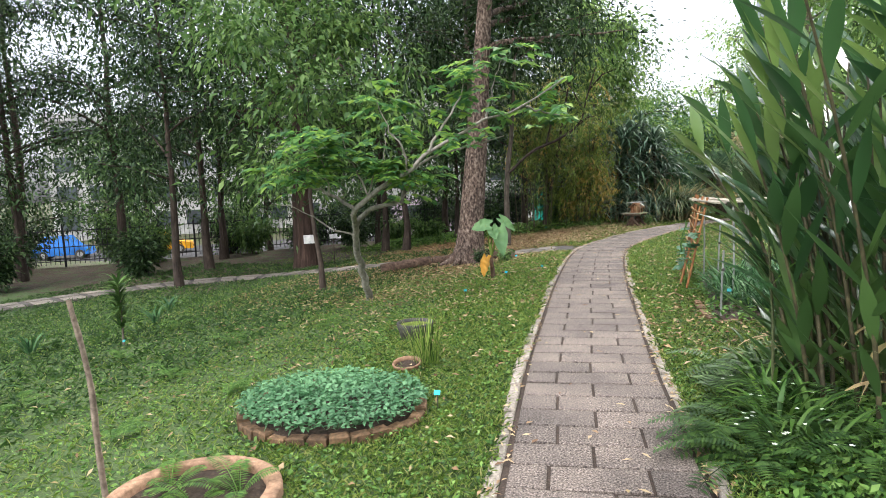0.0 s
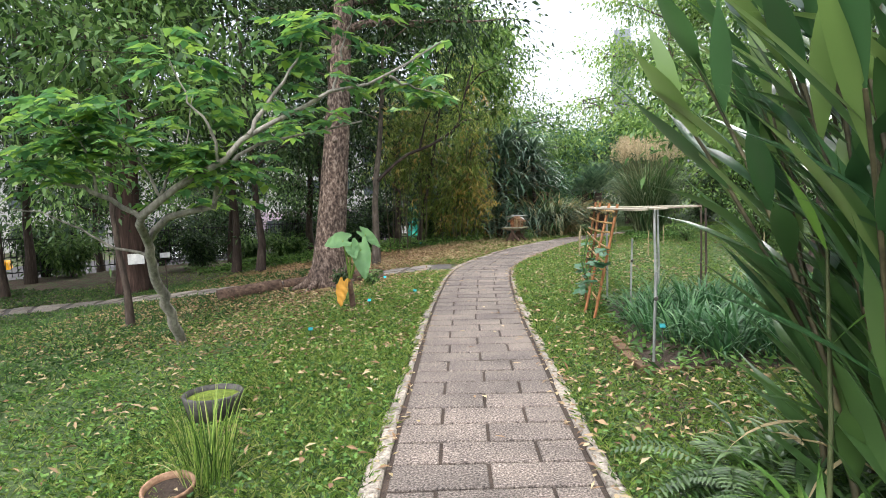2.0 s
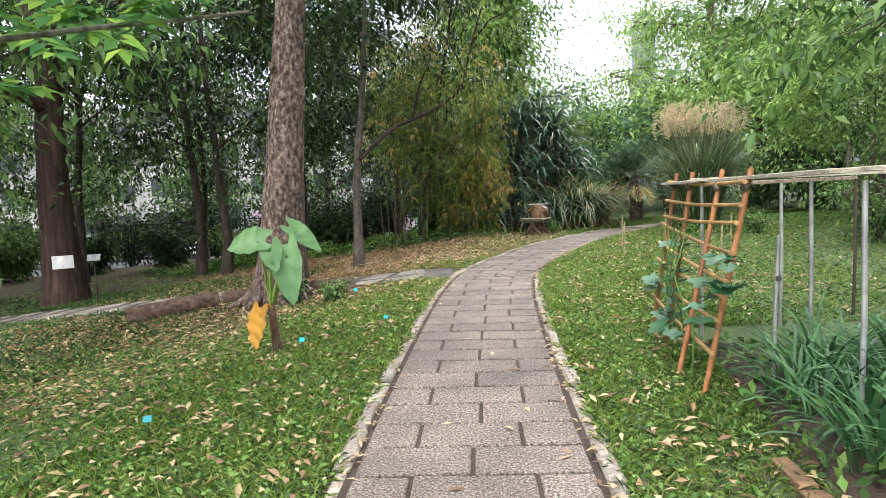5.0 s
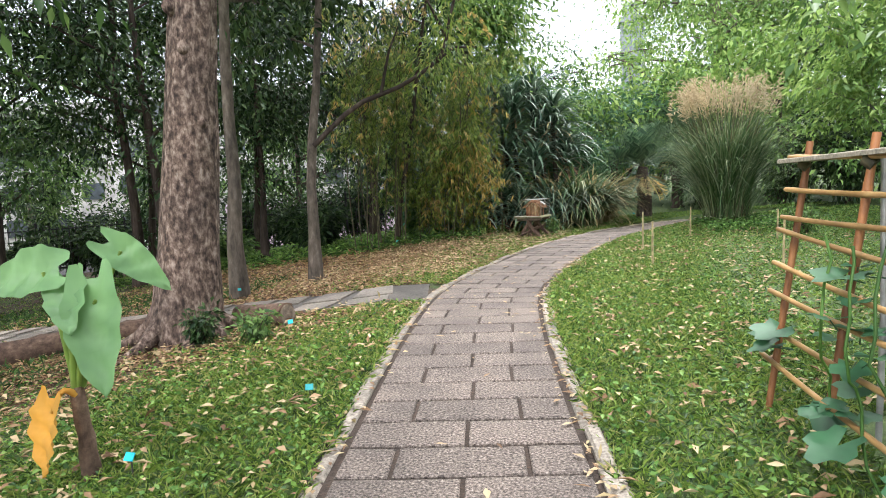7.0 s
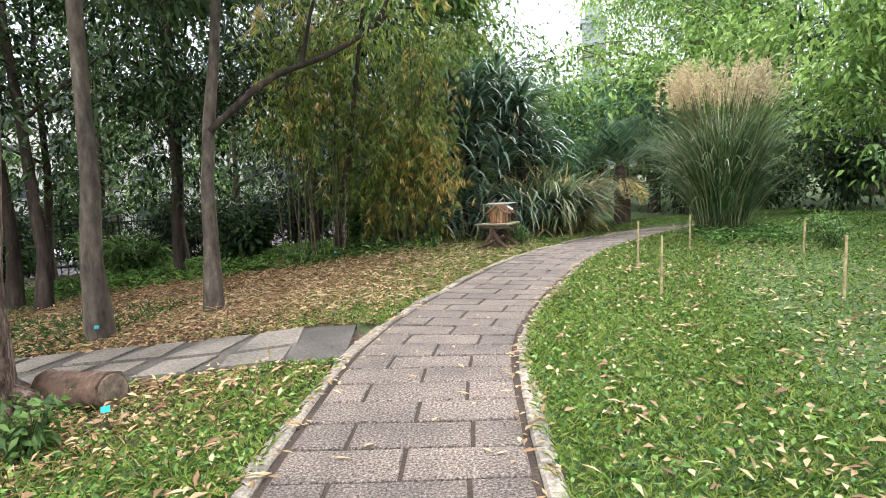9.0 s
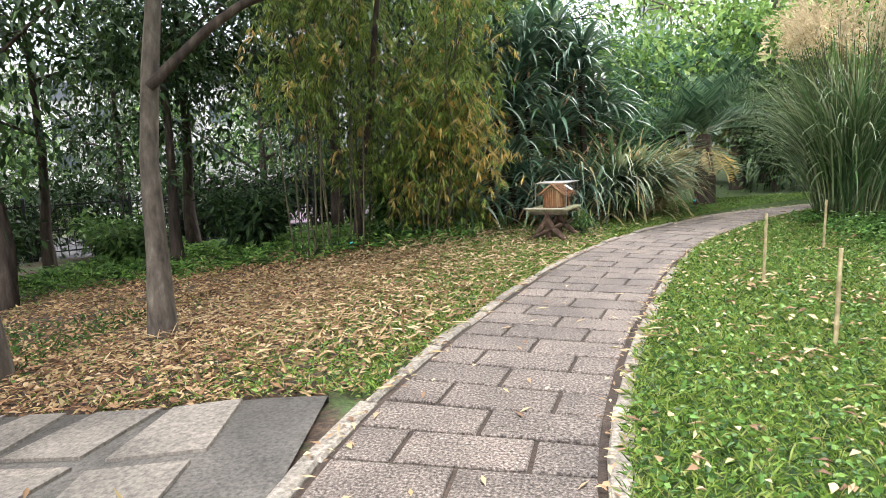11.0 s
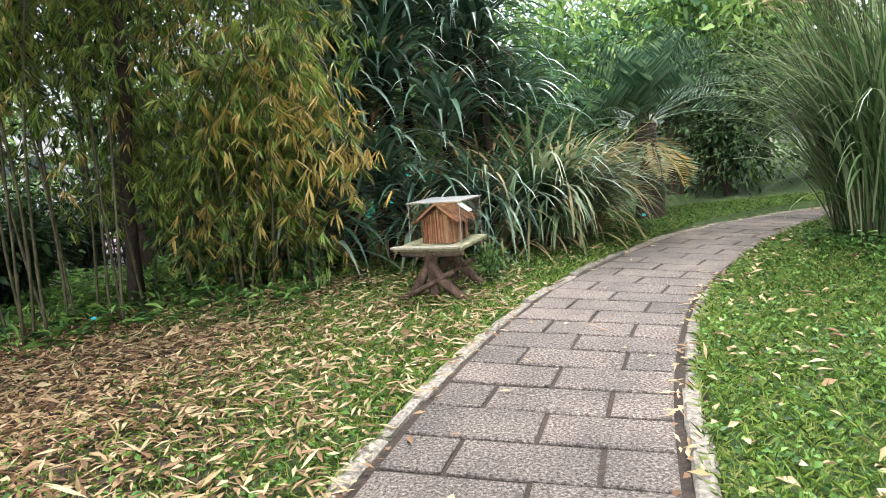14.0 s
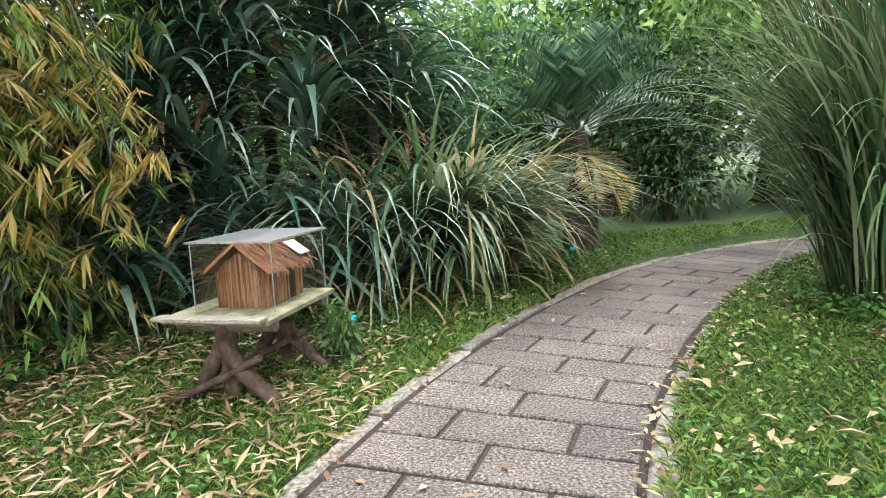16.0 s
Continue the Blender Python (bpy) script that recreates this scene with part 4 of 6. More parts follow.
for n, (x, y, z) in enumerate(HEADS):
    pd = thing("screw_pine", "screw pine with long drooping dark green strap leaves", "plant", "screw pines behind the hut", at=(x, y, gz(x, y) - 0.03))
    g = Geo()
    tube(g, smooth_line([(0.1, 0.15, 0), (0.05, 0.1, z * 0.5), (0, 0, z)], 8), np.linspace(0.07, 0.05, 8), 8)
    part("trunk", g, "bark_dark", pd)
    k = 105
    g = Geo()
    p = np.c_[rg.normal(0, 0.05, (k, 2)), np.full(k, z) + rg.uniform(-0.4, 0.1, k)]
    el = np.where(np.arange(k) % 3 == 0, rg.uniform(1.15, 1.5, k), rg.uniform(0.25, 1.15, k))
    straps(g, p, rg.random(k) * 6.28, el, rg.uniform(0.95, 1.65, k), rg.uniform(0.05, 0.075, k), el + rg.uniform(0.7, 1.45, k), 9)
    gd = Geo()
    straps(gd, p[:22] - [0, 0, 0.3], rg.random(22) * 6.28, rg.uniform(-0.4, 0.2, 22), rg.uniform(0.6, 1.1, 22), 0.045, rg.uniform(1.0, 1.6, 22), 6)
    part("dead_leaves", gd, "litter", pd, "hanging brown dead leaves")
    part("leaves", g, "pandan", pd)
for n, (x, y, m, k, L) in enumerate([(2.15, 22.1, "pandan", 210, (1.3, 2.3)), (2.75, 22.4, "misc", 260, (1.4, 2.5)), (3.15, 22.6, "misc_dry", 190, (1.4, 2.5)), (3.45, 22.9, "misc_dry", 130, (1.0, 1.7)), (3.0, 22.2, "misc", 230, (1.0, 1.8)), (2.1, 22.7, "misc_dry", 90, (1.7, 2.5)), (3.1, 22.75, "misc", 200, (1.2, 2.0)), (1.6, 21.7, "pandan", 120, (0.9, 1.6))]):
    strap_clump("grass_clump", x, y, 0, "tall arching tussock of grass, dry and brown" if m == "misc_dry" else "tall arching tussock of broad green blades", "grass clump", m, 10 + n, k, L, (0.024, 0.04) if m == "misc_dry" else (0.032, 0.052), (1.0, 1.52), (1.4, 2.9), 0.2, segs=9)

# the plume grass
pg = strap_clump("plume_grass", 5.75, 20.55, 0, "huge plume grass clump with pale feathery flower heads", "grass clump", "misc", 30, 1250, (1.2, 2.4), (0.014, 0.028), (1.08, 1.54), (0.35, 2.2), 0.46, z0=(0.05, 0.9), segs=8)
g = Geo()
rg = np.random.default_rng(62)
az = rg.random(90) * 6.28
straps(g, np.c_[np.cos(az) * 0.3, np.sin(az) * 0.3, rg.uniform(0.2, 1.3, 90)], az, rg.uniform(0.8, 1.3, 90), rg.uniform(1.0, 1.6, 90), rg.uniform(0.016, 0.03, 90), rg.uniform(1.8, 3.0, 90), 9)
part("arching_leaves", g, "misc", pg)
rg = np.random.default_rng(61)
g, gp = Geo(), Geo()
for _ in range(420):
    az, rr, H = rg.random() * 6.28, 0.4 * math.sqrt(rg.random()), rg.uniform(1.6, 2.7)
    o = rg.uniform(0.15, 0.75)
    ln = smooth_line([(math.cos(az) * rr, math.sin(az) * rr, 0), (math.cos(az) * (rr + o * 0.4), math.sin(az) * (rr + o * 0.4), H * 0.6), (math.cos(az) * (rr + o), math.sin(az) * (rr + o), H)], 8)
    tube(g, ln, np.linspace(0.007, 0.003, 8), 4, cap=False)
    if H > 2.3:
        k = 26
        p = ln[-1] + rg.normal(0, 0.012, (k, 3)) + np.c_[np.zeros((k, 2)), rg.uniform(-0.08, 0.4, k)] + np.array([math.cos(az), math.sin(az), 0]) * rg.uniform(0, 0.08, (k, 1))
        leaves(gp, p, rg.normal(0, 0.35, (k, 3)) + [math.cos(az) * 0.4, math.sin(az) * 0.4, 0.6], rg.normal(0, 1, (k, 3)), rg.uniform(0.06, 0.16, k), 0.022, 0.1, 0.2)
part("stalks", g, "sheath", pg, kind="stuff")
part("plumes", gp, "plume", pg, "pale feathery flower heads")

# ---- the palms ----
for n, (x, y, H, s) in enumerate([(4.6, 23.9, 1.4, 1.25), (6.2, 27.4, 2.1, 1.3)]):
    rg = np.random.default_rng(70 + n)
    pm = thing("palm", "stout date palm with a shaggy trunk and stiff feathery fronds", "palm", "date palms", at=(x, y, gz(x, y) - 0.03))
    g = Geo()
    tube(g, [(0, 0, 0), (0.03, 0, H * 0.4), (-0.03, 0, H * 0.75), (0, 0, H)], [0.2, 0.17, 0.19, 0.12], 12, wob=0.1, rng=rg)
    part("trunk", g, "bark_dark", pm)
    for f in range(44):
        old = f > 33
        az, el, L = rg.random() * 6.28, rg.uniform(0.25, 1.5), s * rg.uniform(0.9, 1.2)
        if old:
            el, L = rg.uniform(-0.9, -0.4), s * rg.uniform(0.5, 0.8)
        q = np.linspace(0, 1, 10)
        pit = el - (0.45 if old else 0.75) * q**1.6
        hz, vt = np.cumsum(np.cos(pit)) * L / 10, np.cumsum(np.sin(pit)) * L / 10
        ln = np.stack([math.cos(az) * hz, math.sin(az) * hz, H - (0.15 if old else 0) + vt], -1)
        g = Geo()
        tube(g, ln, np.linspace(0.014, 0.003, 10), 4, cap=False)
        u = np.repeat(np.linspace(0.15, 1, 19), 2)
        p = np.stack([np.interp(u, q, ln[:, c]) for c in range(3)], -1)
        k = len(u)
        sd = np.array([-math.sin(az), math.cos(az), 0.0]) * np.where(np.arange(k) % 2, 1, -1)[:, None]
        fw = unit(np.array([math.cos(az) * math.cos(el), math.sin(az) * math.cos(el), math.sin(el)]))
        up = np.cross(np.array([-math.sin(az), math.cos(az), 0.0]), fw) * -1
        leaves(g, p, sd + fw * 0.9 + up * 0.45 + rg.normal(0, 0.05, (k, 3)), np.tile(up, (k, 1)), 0.26 * s * np.sin(np.pi * np.clip(u, 0.14, 0.93)) + 0.06, 0.036, 0.2, 0.05)
        part("frond", g, "leaf_gold" if f == 36 else "misc_dry" if old and f % 2 else "palm_leaf", pm)

# ---- ginger clump beside the path ----
rg = np.random.default_rng(91)
for n in range(58):
    az, rr = rg.random() * 6.28, math.sqrt(rg.random())
    x, y = 4.1 + math.cos(az) * rr * 0.72, 3.1 + math.sin(az) * rr * 0.68
    st = thing("ginger", "tall ginger stem with long glossy dark green leaves", "plant", "ginger clump", at=(x, y, gz(x, y) - 0.03))
    H = rg.uniform(2.0, 3.2) * (1.0 if rr < 0.7 else 0.85)
    a2, o = az + rg.normal(0, 0.4), rg.uniform(0.25, 0.95) * (0.25 + rr)
    s = np.linspace(0, 1, 10)
    ln = np.stack([math.cos(a2) * o * s**1.6, math.sin(a2) * o * s**1.6, H * s], -1)
    g = Geo()
    tube(g, ln, np.linspace(0.017, 0.007, 10), 6)
    part("stem", g, "cane_dark", st)
    k = int(14 + rg.integers(0, 5))
    u = np.linspace(0.1, 1, k)
    p = np.stack([np.interp(u, s, ln[:, c]) for c in range(3)], -1)
    la = az + np.where(np.arange(k) % 2, 0.75, -0.75) + rg.normal(0, 0.45, k)
    g = Geo()
    straps(g, p, la, rg.uniform(0.55, 1.25, k), rg.uniform(0.55, 0.88, k), rg.uniform(0.075, 0.11, k), rg.uniform(-0.1, 0.6, k), 8, 0.16, 0.12)
    part("leaves", g, "ginger", st)
    if n % 4 == 0:
        g = Geo()
        straps(g, p[:3], la[:3], rg.uniform(-0.3, 0.4, 3), rg.uniform(0.4, 0.6, 3), rg.uniform(0.025, 0.05, 3), rg.uniform(0.8, 1.5, 3), 6, 0.3, 0.3)
        part("dead_leaves", g, "misc_dry", st, "withered tan leaves")
g = Geo()
yl = thing("ginger", "young ginger leaf, light green", "plant", "ginger clump", at=(3.27, 2.93, gz(3.27, 2.93)))
tube(g, [(0.05, 0.05, -0.03), (0.04, 0.03, 0.6), (0, 0, 1.27)], [0.012, 0.01, 0.006], 6)
part("stem", g, "sheath", yl)
g = Geo()
straps(g, [(0, 0, 1.26), (0.03, 0.02, 0.9)], [3.1, -0.5], [1.15, 0.9], [0.42, 0.45], [0.115, 0.08], [0.15, 0.6], 8, 0.1, 0.12)
part("leaves", g, "ginger_new", yl)


def fern(x, y, k, L, seed, label="bright green sword fern", up=(0.3, 1.2), leaf="fern"):
    rq = np.random.default_rng(7000 + seed)
    t = thing("fern", label, "fern", at=(x, y, gz(x, y) - 0.02))
    g = Geo()
    for _ in range(k):
        az, el, l = rq.random() * 6.28, rq.uniform(*up), L * rq.uniform(0.7, 1.2)
        q = np.linspace(0, 1, 8)
        pit = el - 1.4 * q
        ln = np.stack([math.cos(az) * np.cumsum(np.cos(pit)) * l / 8, math.sin(az) * np.cumsum(np.cos(pit)) * l / 8, np.cumsum(np.sin(pit)) * l / 8], -1)
        tube(g, ln, np.linspace(0.004, 0.0015, 8), 3, cap=False)
        u = np.repeat(np.linspace(0.1, 1, 18), 2)
        p = np.stack([np.interp(u, q, ln[:, c]) for c in range(3)], -1)
        sd = np.array([-math.sin(az), math.cos(az), 0.0]) * np.where(np.arange(36) % 2, 1, -1)[:, None]
        leaves(g, p, sd + np.array([math.cos(az), math.sin(az), 0]) * 0.25, np.tile([0, 0, 1.0], (36, 1)), 0.16 * L * np.sin(np.pi * np.clip(1.05 - u * 0.9, 0.08, 1)) + 0.012, 0.02 * L / 0.5, 0.1, 0.1)
    part("fronds", g, leaf, t)
    return t


for n in range(16):
    x, y = 3.3 + rg.normal(0, 0.25), rg.uniform(1.9, 3.7)
    fern(max(x, 3.05), y, 11, 0.55, n, "sword fern at the foot of the ginger", leaf="fern_dark")
for n in range(26):
    x, y = max(3.25, 3.4 + rg.normal(0, 0.2)), rg.uniform(1.9, 3.9)
    strap_clump("spider_lily", x, y, 0, "tuft of broad green strap leaves below the ginger", "plant", "fern_dark" if n % 4 else "fern", 400 + n, 20, (0.25, 0.5), (0.022, 0.038), (0.6, 1.4), (0.9, 2.2), 0.08)
for n, (x, y) in enumerate([(-1.5, 1.6), (-2.4, 3.2), (-3.6, 2.4), (-2.9, 4.8), (-4.2, 4.2), (-1.9, 5.6), (-1.2, 2.6), (-5.2, 6.4), (-0.15, 0.8), (0.1, 0.7), (0.3, 0.85)]):
    fern(x, y, 6, 0.34, 60 + n, "small fern in the lawn" if n < 8 else "small fern in the clay ring", (0.8, 1.4))
for n, (x, y) in enumerate([(-7.0, 22.5), (-5.5, 23.4), (-8.2, 21.6), (-4.4, 24.4), (-3.4, 22.4), (-2.6, 21.6), (-9.5, 20.6), (-6.2, 21.4)]):
    fern(x, y, 12, 0.7, 90 + n, "fern in the shade near the fence", (0.5, 1.2))

# ---- thatched model hut on a rustic table ----
A = math.atan2(20.3 - 19.39, 1.98 - 1.68)
tb = thing("table", "rustic table of mossy planks on crooked branch legs", "table", at=(1.63, 20.02, 0), turn=math.degrees(A))
for k in range(4):
    g = Geo()
    y0 = -0.29 + k * 0.147
    box(g, (-0.32 + 0.01 * (k % 2), y0, 0.425), (0.46 - 0.015 * (k % 3), y0 + 0.142, 0.452 + 0.002 * (k % 2)), None, 0.005)
    part("plank", g, "plank_green", tb, smooth=False)
g = Geo()
box(g, (-0.385, -0.29, 0.455), (-0.3, 0.29, 0.472), None, 0.004)
part("end_plank", g, "plank_grey", tb, "pale grey end plank", smooth=False)
rg = np.random.default_rng(5)
for x in (-0.2, 0.36):
    g = Geo()
    tube(g, [(x, -0.27, 0.4), (x + 0.01, 0, 0.39), (x, 0.27, 0.4)], 0.035, 7, wob=0.08, rng=rg)
    part("bearer", g, "stick", tb)
    for a, b, c in (((x, 0.02, 0.38), (x - 0.03, -0.06, 0.2), (x - 0.02, -0.3, -0.02)), ((x, -0.02, 0.38), (x + 0.02, 0.1, 0.2), (x + 0.05, 0.24, -0.02)), ((x, 0.0, 0.38), (x + 0.03, 0.02, 0.2), (x + 0.02, 0.0, -0.02))):
        g = Geo()
        tube(g, smooth_line([a, b, c], 8), np.linspace(0.05, 0.036, 8), 9, wob=0.08, rng=rg)
        part("leg", g, "log", tb)
    g = Geo()
    tube(g, smooth_line([(x - 0.07, 0.36, -0.01), (x - 0.06, 0.1, 0.1), (x - 0.05, -0.2, 0.25)], 8), 0.021, 7, wob=0.08, rng=rg)
    part("brace", g, "log", tb)

hut = thing("model_hut", "miniature straw-walled hut with a thatched roof", "model hut", at=(1.69, 20.13, 0.456), turn=math.degrees(A))
hx, hy, hz_, rz_ = 0.2, 0.135, 0.2, 0.295
g = Geo()
box(g, (-hx + 0.01, -hy + 0.01, 0), (hx - 0.01, hy - 0.01, hz_))
g.add([(-hx + 0.01, -hy, hz_), (-hx + 0.01, hy, hz_), (-hx + 0.01, 0, rz_), (hx - 0.01, -hy, hz_), (hx - 0.01, hy, hz_), (hx - 0.01, 0, rz_)], [(0, 2, 1), (3, 4, 5)])
part("body", g, "thatch", hut, smooth=False)
g = Geo()
for side in range(4):
    k = 90
    u = rg.uniform(-1, 1, k)
    if side < 2:
        sx = -hx if side == 0 else hx
        p = np.stack([np.full(k, sx) + rg.normal(0, 0.003, k), u * hy, np.zeros(k)], -1)
        top = hz_ + (rz_ - hz_) * (1 - np.abs(u))
    else:
        sy = -hy if side == 2 else hy
        p = np.stack([u * hx, np.full(k, sy) + rg.normal(0, 0.003, k), np.zeros(k)], -1)
        top = np.full(k, hz_)
    if side == 2:
        keep = (u < 0.25) | (u > 0.55)
        p, top = p[keep], top[keep]
    for q, h in zip(p, top):
        tube(g, [q, q + [rg.normal(0, 0.006), rg.normal(0, 0.003), h * rg.uniform(0.85, 1.0)]], 0.0045, 4, cap=False)
part("straw_walls", g, "straw", hut, kind="stuff")
# no real opening: a thin dark panel imitates the shade inside the doorway
g = Geo()
box(g, (0.055, -hy - 0.006, 0.0), (0.105, -hy + 0.004, 0.14))
part("door", g, "bark_dark", hut, "doorway drawn as a dark panel for the shade inside", smooth=False)
for sgn in (-1, 1):
    g = Geo()
    v = []
    for zz in (0, 0.02):
        v += [(-hx - 0.04, 0, rz_ + 0.03 + zz), (hx + 0.04, 0, rz_ + 0.03 + zz), (hx + 0.04, sgn * (hy + 0.05), hz_ - 0.02 + zz), (-hx - 0.04, sgn * (hy + 0.05), hz_ - 0.02 + zz)]
    g.add(v, [(0, 1, 2, 3), (4, 5, 6, 7), (0, 1, 5, 4), (1, 2, 6, 5), (2, 3, 7, 6), (3, 0, 4, 7)])
    k = 420
    u, w = rg.uniform(-hx - 0.04, hx + 0.04, k), rg.random(k)
    p = np.stack([u, sgn * w * (hy + 0.04), rz_ + 0.053 - w * (rz_ - hz_ + 0.045)], -1)
    sl = np.array([0, sgn * (hy + 0.05), -(rz_ - hz_ + 0.05)])
    leaves(g, p, np.tile(sl, (k, 1)) + rg.normal(0, 0.03, (k, 3)), np.tile([0, sgn * 0.5, 1.0], (k, 1)), rg.uniform(0.06, 0.1, k), 0.01, 0.3, 0.0)
    part("roof", g, "straw", hut)
g = Geo()
v = np.array([(0.12, -0.08, 0.294), (0.235, -0.08, 0.294), (0.235, -0.18, 0.226), (0.12, -0.18, 0.226)])
g.add(np.r_[v, v + [0, -0.002, 0.006]], [(0, 1, 2, 3), (4, 5, 6, 7), (0, 1, 5, 4), (1, 2, 6, 5), (2, 3, 7, 6), (3, 0, 4, 7)])
part("patch", g, "card_white", hut, "white card patch on the roof", smooth=False)

case = thing("display_case", "clear glass case over the model hut", "display case", at=(1.7, 20.13, 0.458), turn=math.degrees(A))
cx, cy, cz = 0.29, 0.22, 0.345
for nm, lo, hi in (("pane", (-cx, -cy, 0), (cx, -cy + 0.004, cz)), ("pane", (-cx, cy - 0.004, 0), (cx, cy, cz)), ("pane", (-cx, -cy + 0.006, 0), (-cx + 0.004, cy - 0.006, cz)), ("pane", (cx - 0.004, -cy + 0.006, 0), (cx, cy - 0.006, cz)), ("lid", (-cx - 0.02, -cy - 0.02, cz + 0.002), (cx + 0.02, cy + 0.02, cz + 0.008))):
    g = Geo()
    box(g, lo, hi)
    o = part(nm, g, "lid_glass" if nm == "lid" else "glass", case, smooth=False)
    o.visible_shadow = False
for a, b in ((-1, -1), (-1, 1), (1, -1), (1, 1)):
    g = Geo()
    box(g, (a * (cx + 0.004) - 0.0025, b * (cy + 0.004) - 0.0025, 0.0), (a * (cx + 0.004) + 0.0025, b * (cy + 0.004) + 0.0025, cz))
    part("edge_strip", g, "metal_grey", case, smooth=False)
for lo, hi in (((-cx - 0.024, -cy - 0.024, cz), (cx + 0.024, -cy - 0.02, cz + 0.01)), ((-cx - 0.024, -cy - 0.02, cz), (-cx - 0.02, cy + 0.02, cz + 0.01))):
    g = Geo()
    box(g, lo, hi)
    part("lid_edge", g, "plank_grey", case, smooth=False)

# ---- bamboo trellis and plank roof over the vegetable bed ----
tr = thing("trellis", "leaning bamboo trellis of orange-brown canes", "trellis", at=(0, 0, 0))
LEGS = [((2.88, 7.84), (3.18, 7.97)), ((2.8, 8.2), (3.14, 8.44)), ((2.88, 9.1), (3.11, 9.18)), ((2.88, 9.7), (3.11, 9.8))]
for n, (a, b) in enumerate(LEGS):
    a, b = np.array([*a, 0.0]), np.array([*b, 1.36])
    g = Geo()
    s = np.linspace(-0.02, 1, 25)
    r = 0.017 + 0.003 * (np.arange(25) % 5 == 0)
    tube(g, a + (b - a) * s[:, None], r, 9)
    part("pole", g, "bamboo", tr)
rg = np.random.default_rng(15)
for n, z in enumerate((0.3, 0.44, 0.58, 0.72, 0.86, 1.0, 1.12, 1.25)):
    f = z / 1.36
    a, b = [np.array([p[0] + (q[0] - p[0]) * f - 0.035, p[1] + (q[1] - p[1]) * f, z]) for p, q in (LEGS[0], LEGS[3])]
    a, b = a + [0, -0.08, rg.normal(0.02, 0.03)], b + [0, 0.12, rg.normal(0, 0.03)]
    s = np.linspace(0, 1, 20)[:, None]
    g = Geo()
    tube(g, a + (b - a) * s + np.sin(s * 3) * [0, 0, -0.02], 0.0125 + 0.002 * (np.arange(20) % 6 == 0), 8)
    part("rung", g, "bamboo_pale", tr)
for n, (a, b) in enumerate(LEGS):
    g = Geo()
    q = np.array([(a[0] + (b[0] - a[0]) * 0.92, a[1] + (b[1] - a[1]) * 0.92, 1.25)])
    tube(g, [q[0] - [0, 0.018, 0.02], q[0] + [-0.02, 0, 0.0], q[0] + [0, 0.018, 0.02]], 0.026, 7)
    part("lashing", g, "cane_dark", tr)

pl = thing("plank_roof", "weathered planks laid over thin posts", "garden frame", at=(0, 0, 0))
g = Geo()
def beam(g, a, b, w, h):
    a, b = Vector(a), Vector(b)
    L = (b - a).length
    box(g, (0, -w / 2, -h / 2), (L, w / 2, h / 2), Matrix.Translation(a) @ (b - a).to_track_quat("X", "Z").to_matrix().to_4x4(), 0.004)
for n, (a, b) in enumerate((((3.06, 9.9, 1.27), (3.28, 7.0, 1.32)), ((3.0, 8.75, 1.30), (4.2, 8.5, 1.30)), ((3.25, 9.95, 1.28), (3.5, 7.1, 1.325)))):
    g = Geo()
    beam(g, a, b, 0.14, 0.022)
    part("plank", g, "plank_grey", pl, smooth=False)
for x, y in ((3.2, 9.3), (4.3, 8.5), (3.75, 8.6), (3.45, 7.2), (3.9, 9.6), (4.6, 9.9)):
    g = Geo()
    tube(g, [(x, y, -0.03), (x + 0.01, y, 0.6), (x, y, 1.27)], 0.014, 7)
    part("post", g, "metal_grey" if x < 4 else "bark_dark", pl)
g = Geo()
beam(g, (3.2, 9.3, 1.255), (4.6, 9.9, 1.255), 0.03, 0.03)
part("rail", g, "stick", pl, smooth=False)

cl = thing("squash_vine", "climbing squash vine with large blue-green leaves", "plant", at=(2.85, 8.5, 0))
g = Geo()
for a in range(4):
    ln = smooth_line([(0.02 * a, -0.4 + 0.3 * a, 0), (0.05, -0.3 + 0.3 * a, 0.3), (-0.02, -0.1 + 0.2 * a, 0.6), (0.08, 0.05 + 0.2 * a, 0.95)], 12)
    tube(g, ln + rg.normal(0, 0.012, (12, 3)), 0.006, 5)
part("stem", g, "weed", cl)
for _ in range(34):
    y, z = rg.uniform(-0.9, 1.25), rg.uniform(0.2, 0.95)
    R = rg.uniform(0.06, 0.12)
    k = 14
    th = np.linspace(-2.75, 2.75, k)
    rad = R * (0.85 + 0.18 * np.cos(5 * th)) * (1 + 0.15 * np.cos(th))
    az, tilt = 3.9 + rg.normal(0, 0.8), rg.uniform(-0.5, 0.35)
    d = np.array([math.cos(az) * math.cos(tilt), math.sin(az) * math.cos(tilt), math.sin(tilt)])
    sd = np.array([-math.sin(az), math.cos(az), 0])
    up = np.cross(d, sd)
    c = np.array([z * 0.24 - 0.08 + rg.normal(0, 0.06), y, z])
    pts = c + (np.cos(th) * rad)[:, None] * d + (np.sin(th) * rad)[:, None] * sd + (np.abs(np.sin(th)) * R * 0.18 + rg.normal(0, 0.006, k))[:, None] * up
    g = Geo()
    g.add(np.r_[c[None], pts], [(0, q + 1, q + 2) for q in range(k - 1)])
    tube(g, [c, c - d * 0.12 - [0, 0, 0.05]], [0.003, 0.003], 4, cap=False)
    part("leaf", g, "squash", cl)

# vegetable bed with edging stones
bd = thing("garden_bed", "garden bed of dark soil edged with rough stones", "garden bed", at=(0, 0, 0))
g = Geo()
box(g, (3.12, 5.75, -0.05), (5.3, 9.0, 0.045), None, 0.05)
part("soil", g, "soil", bd)
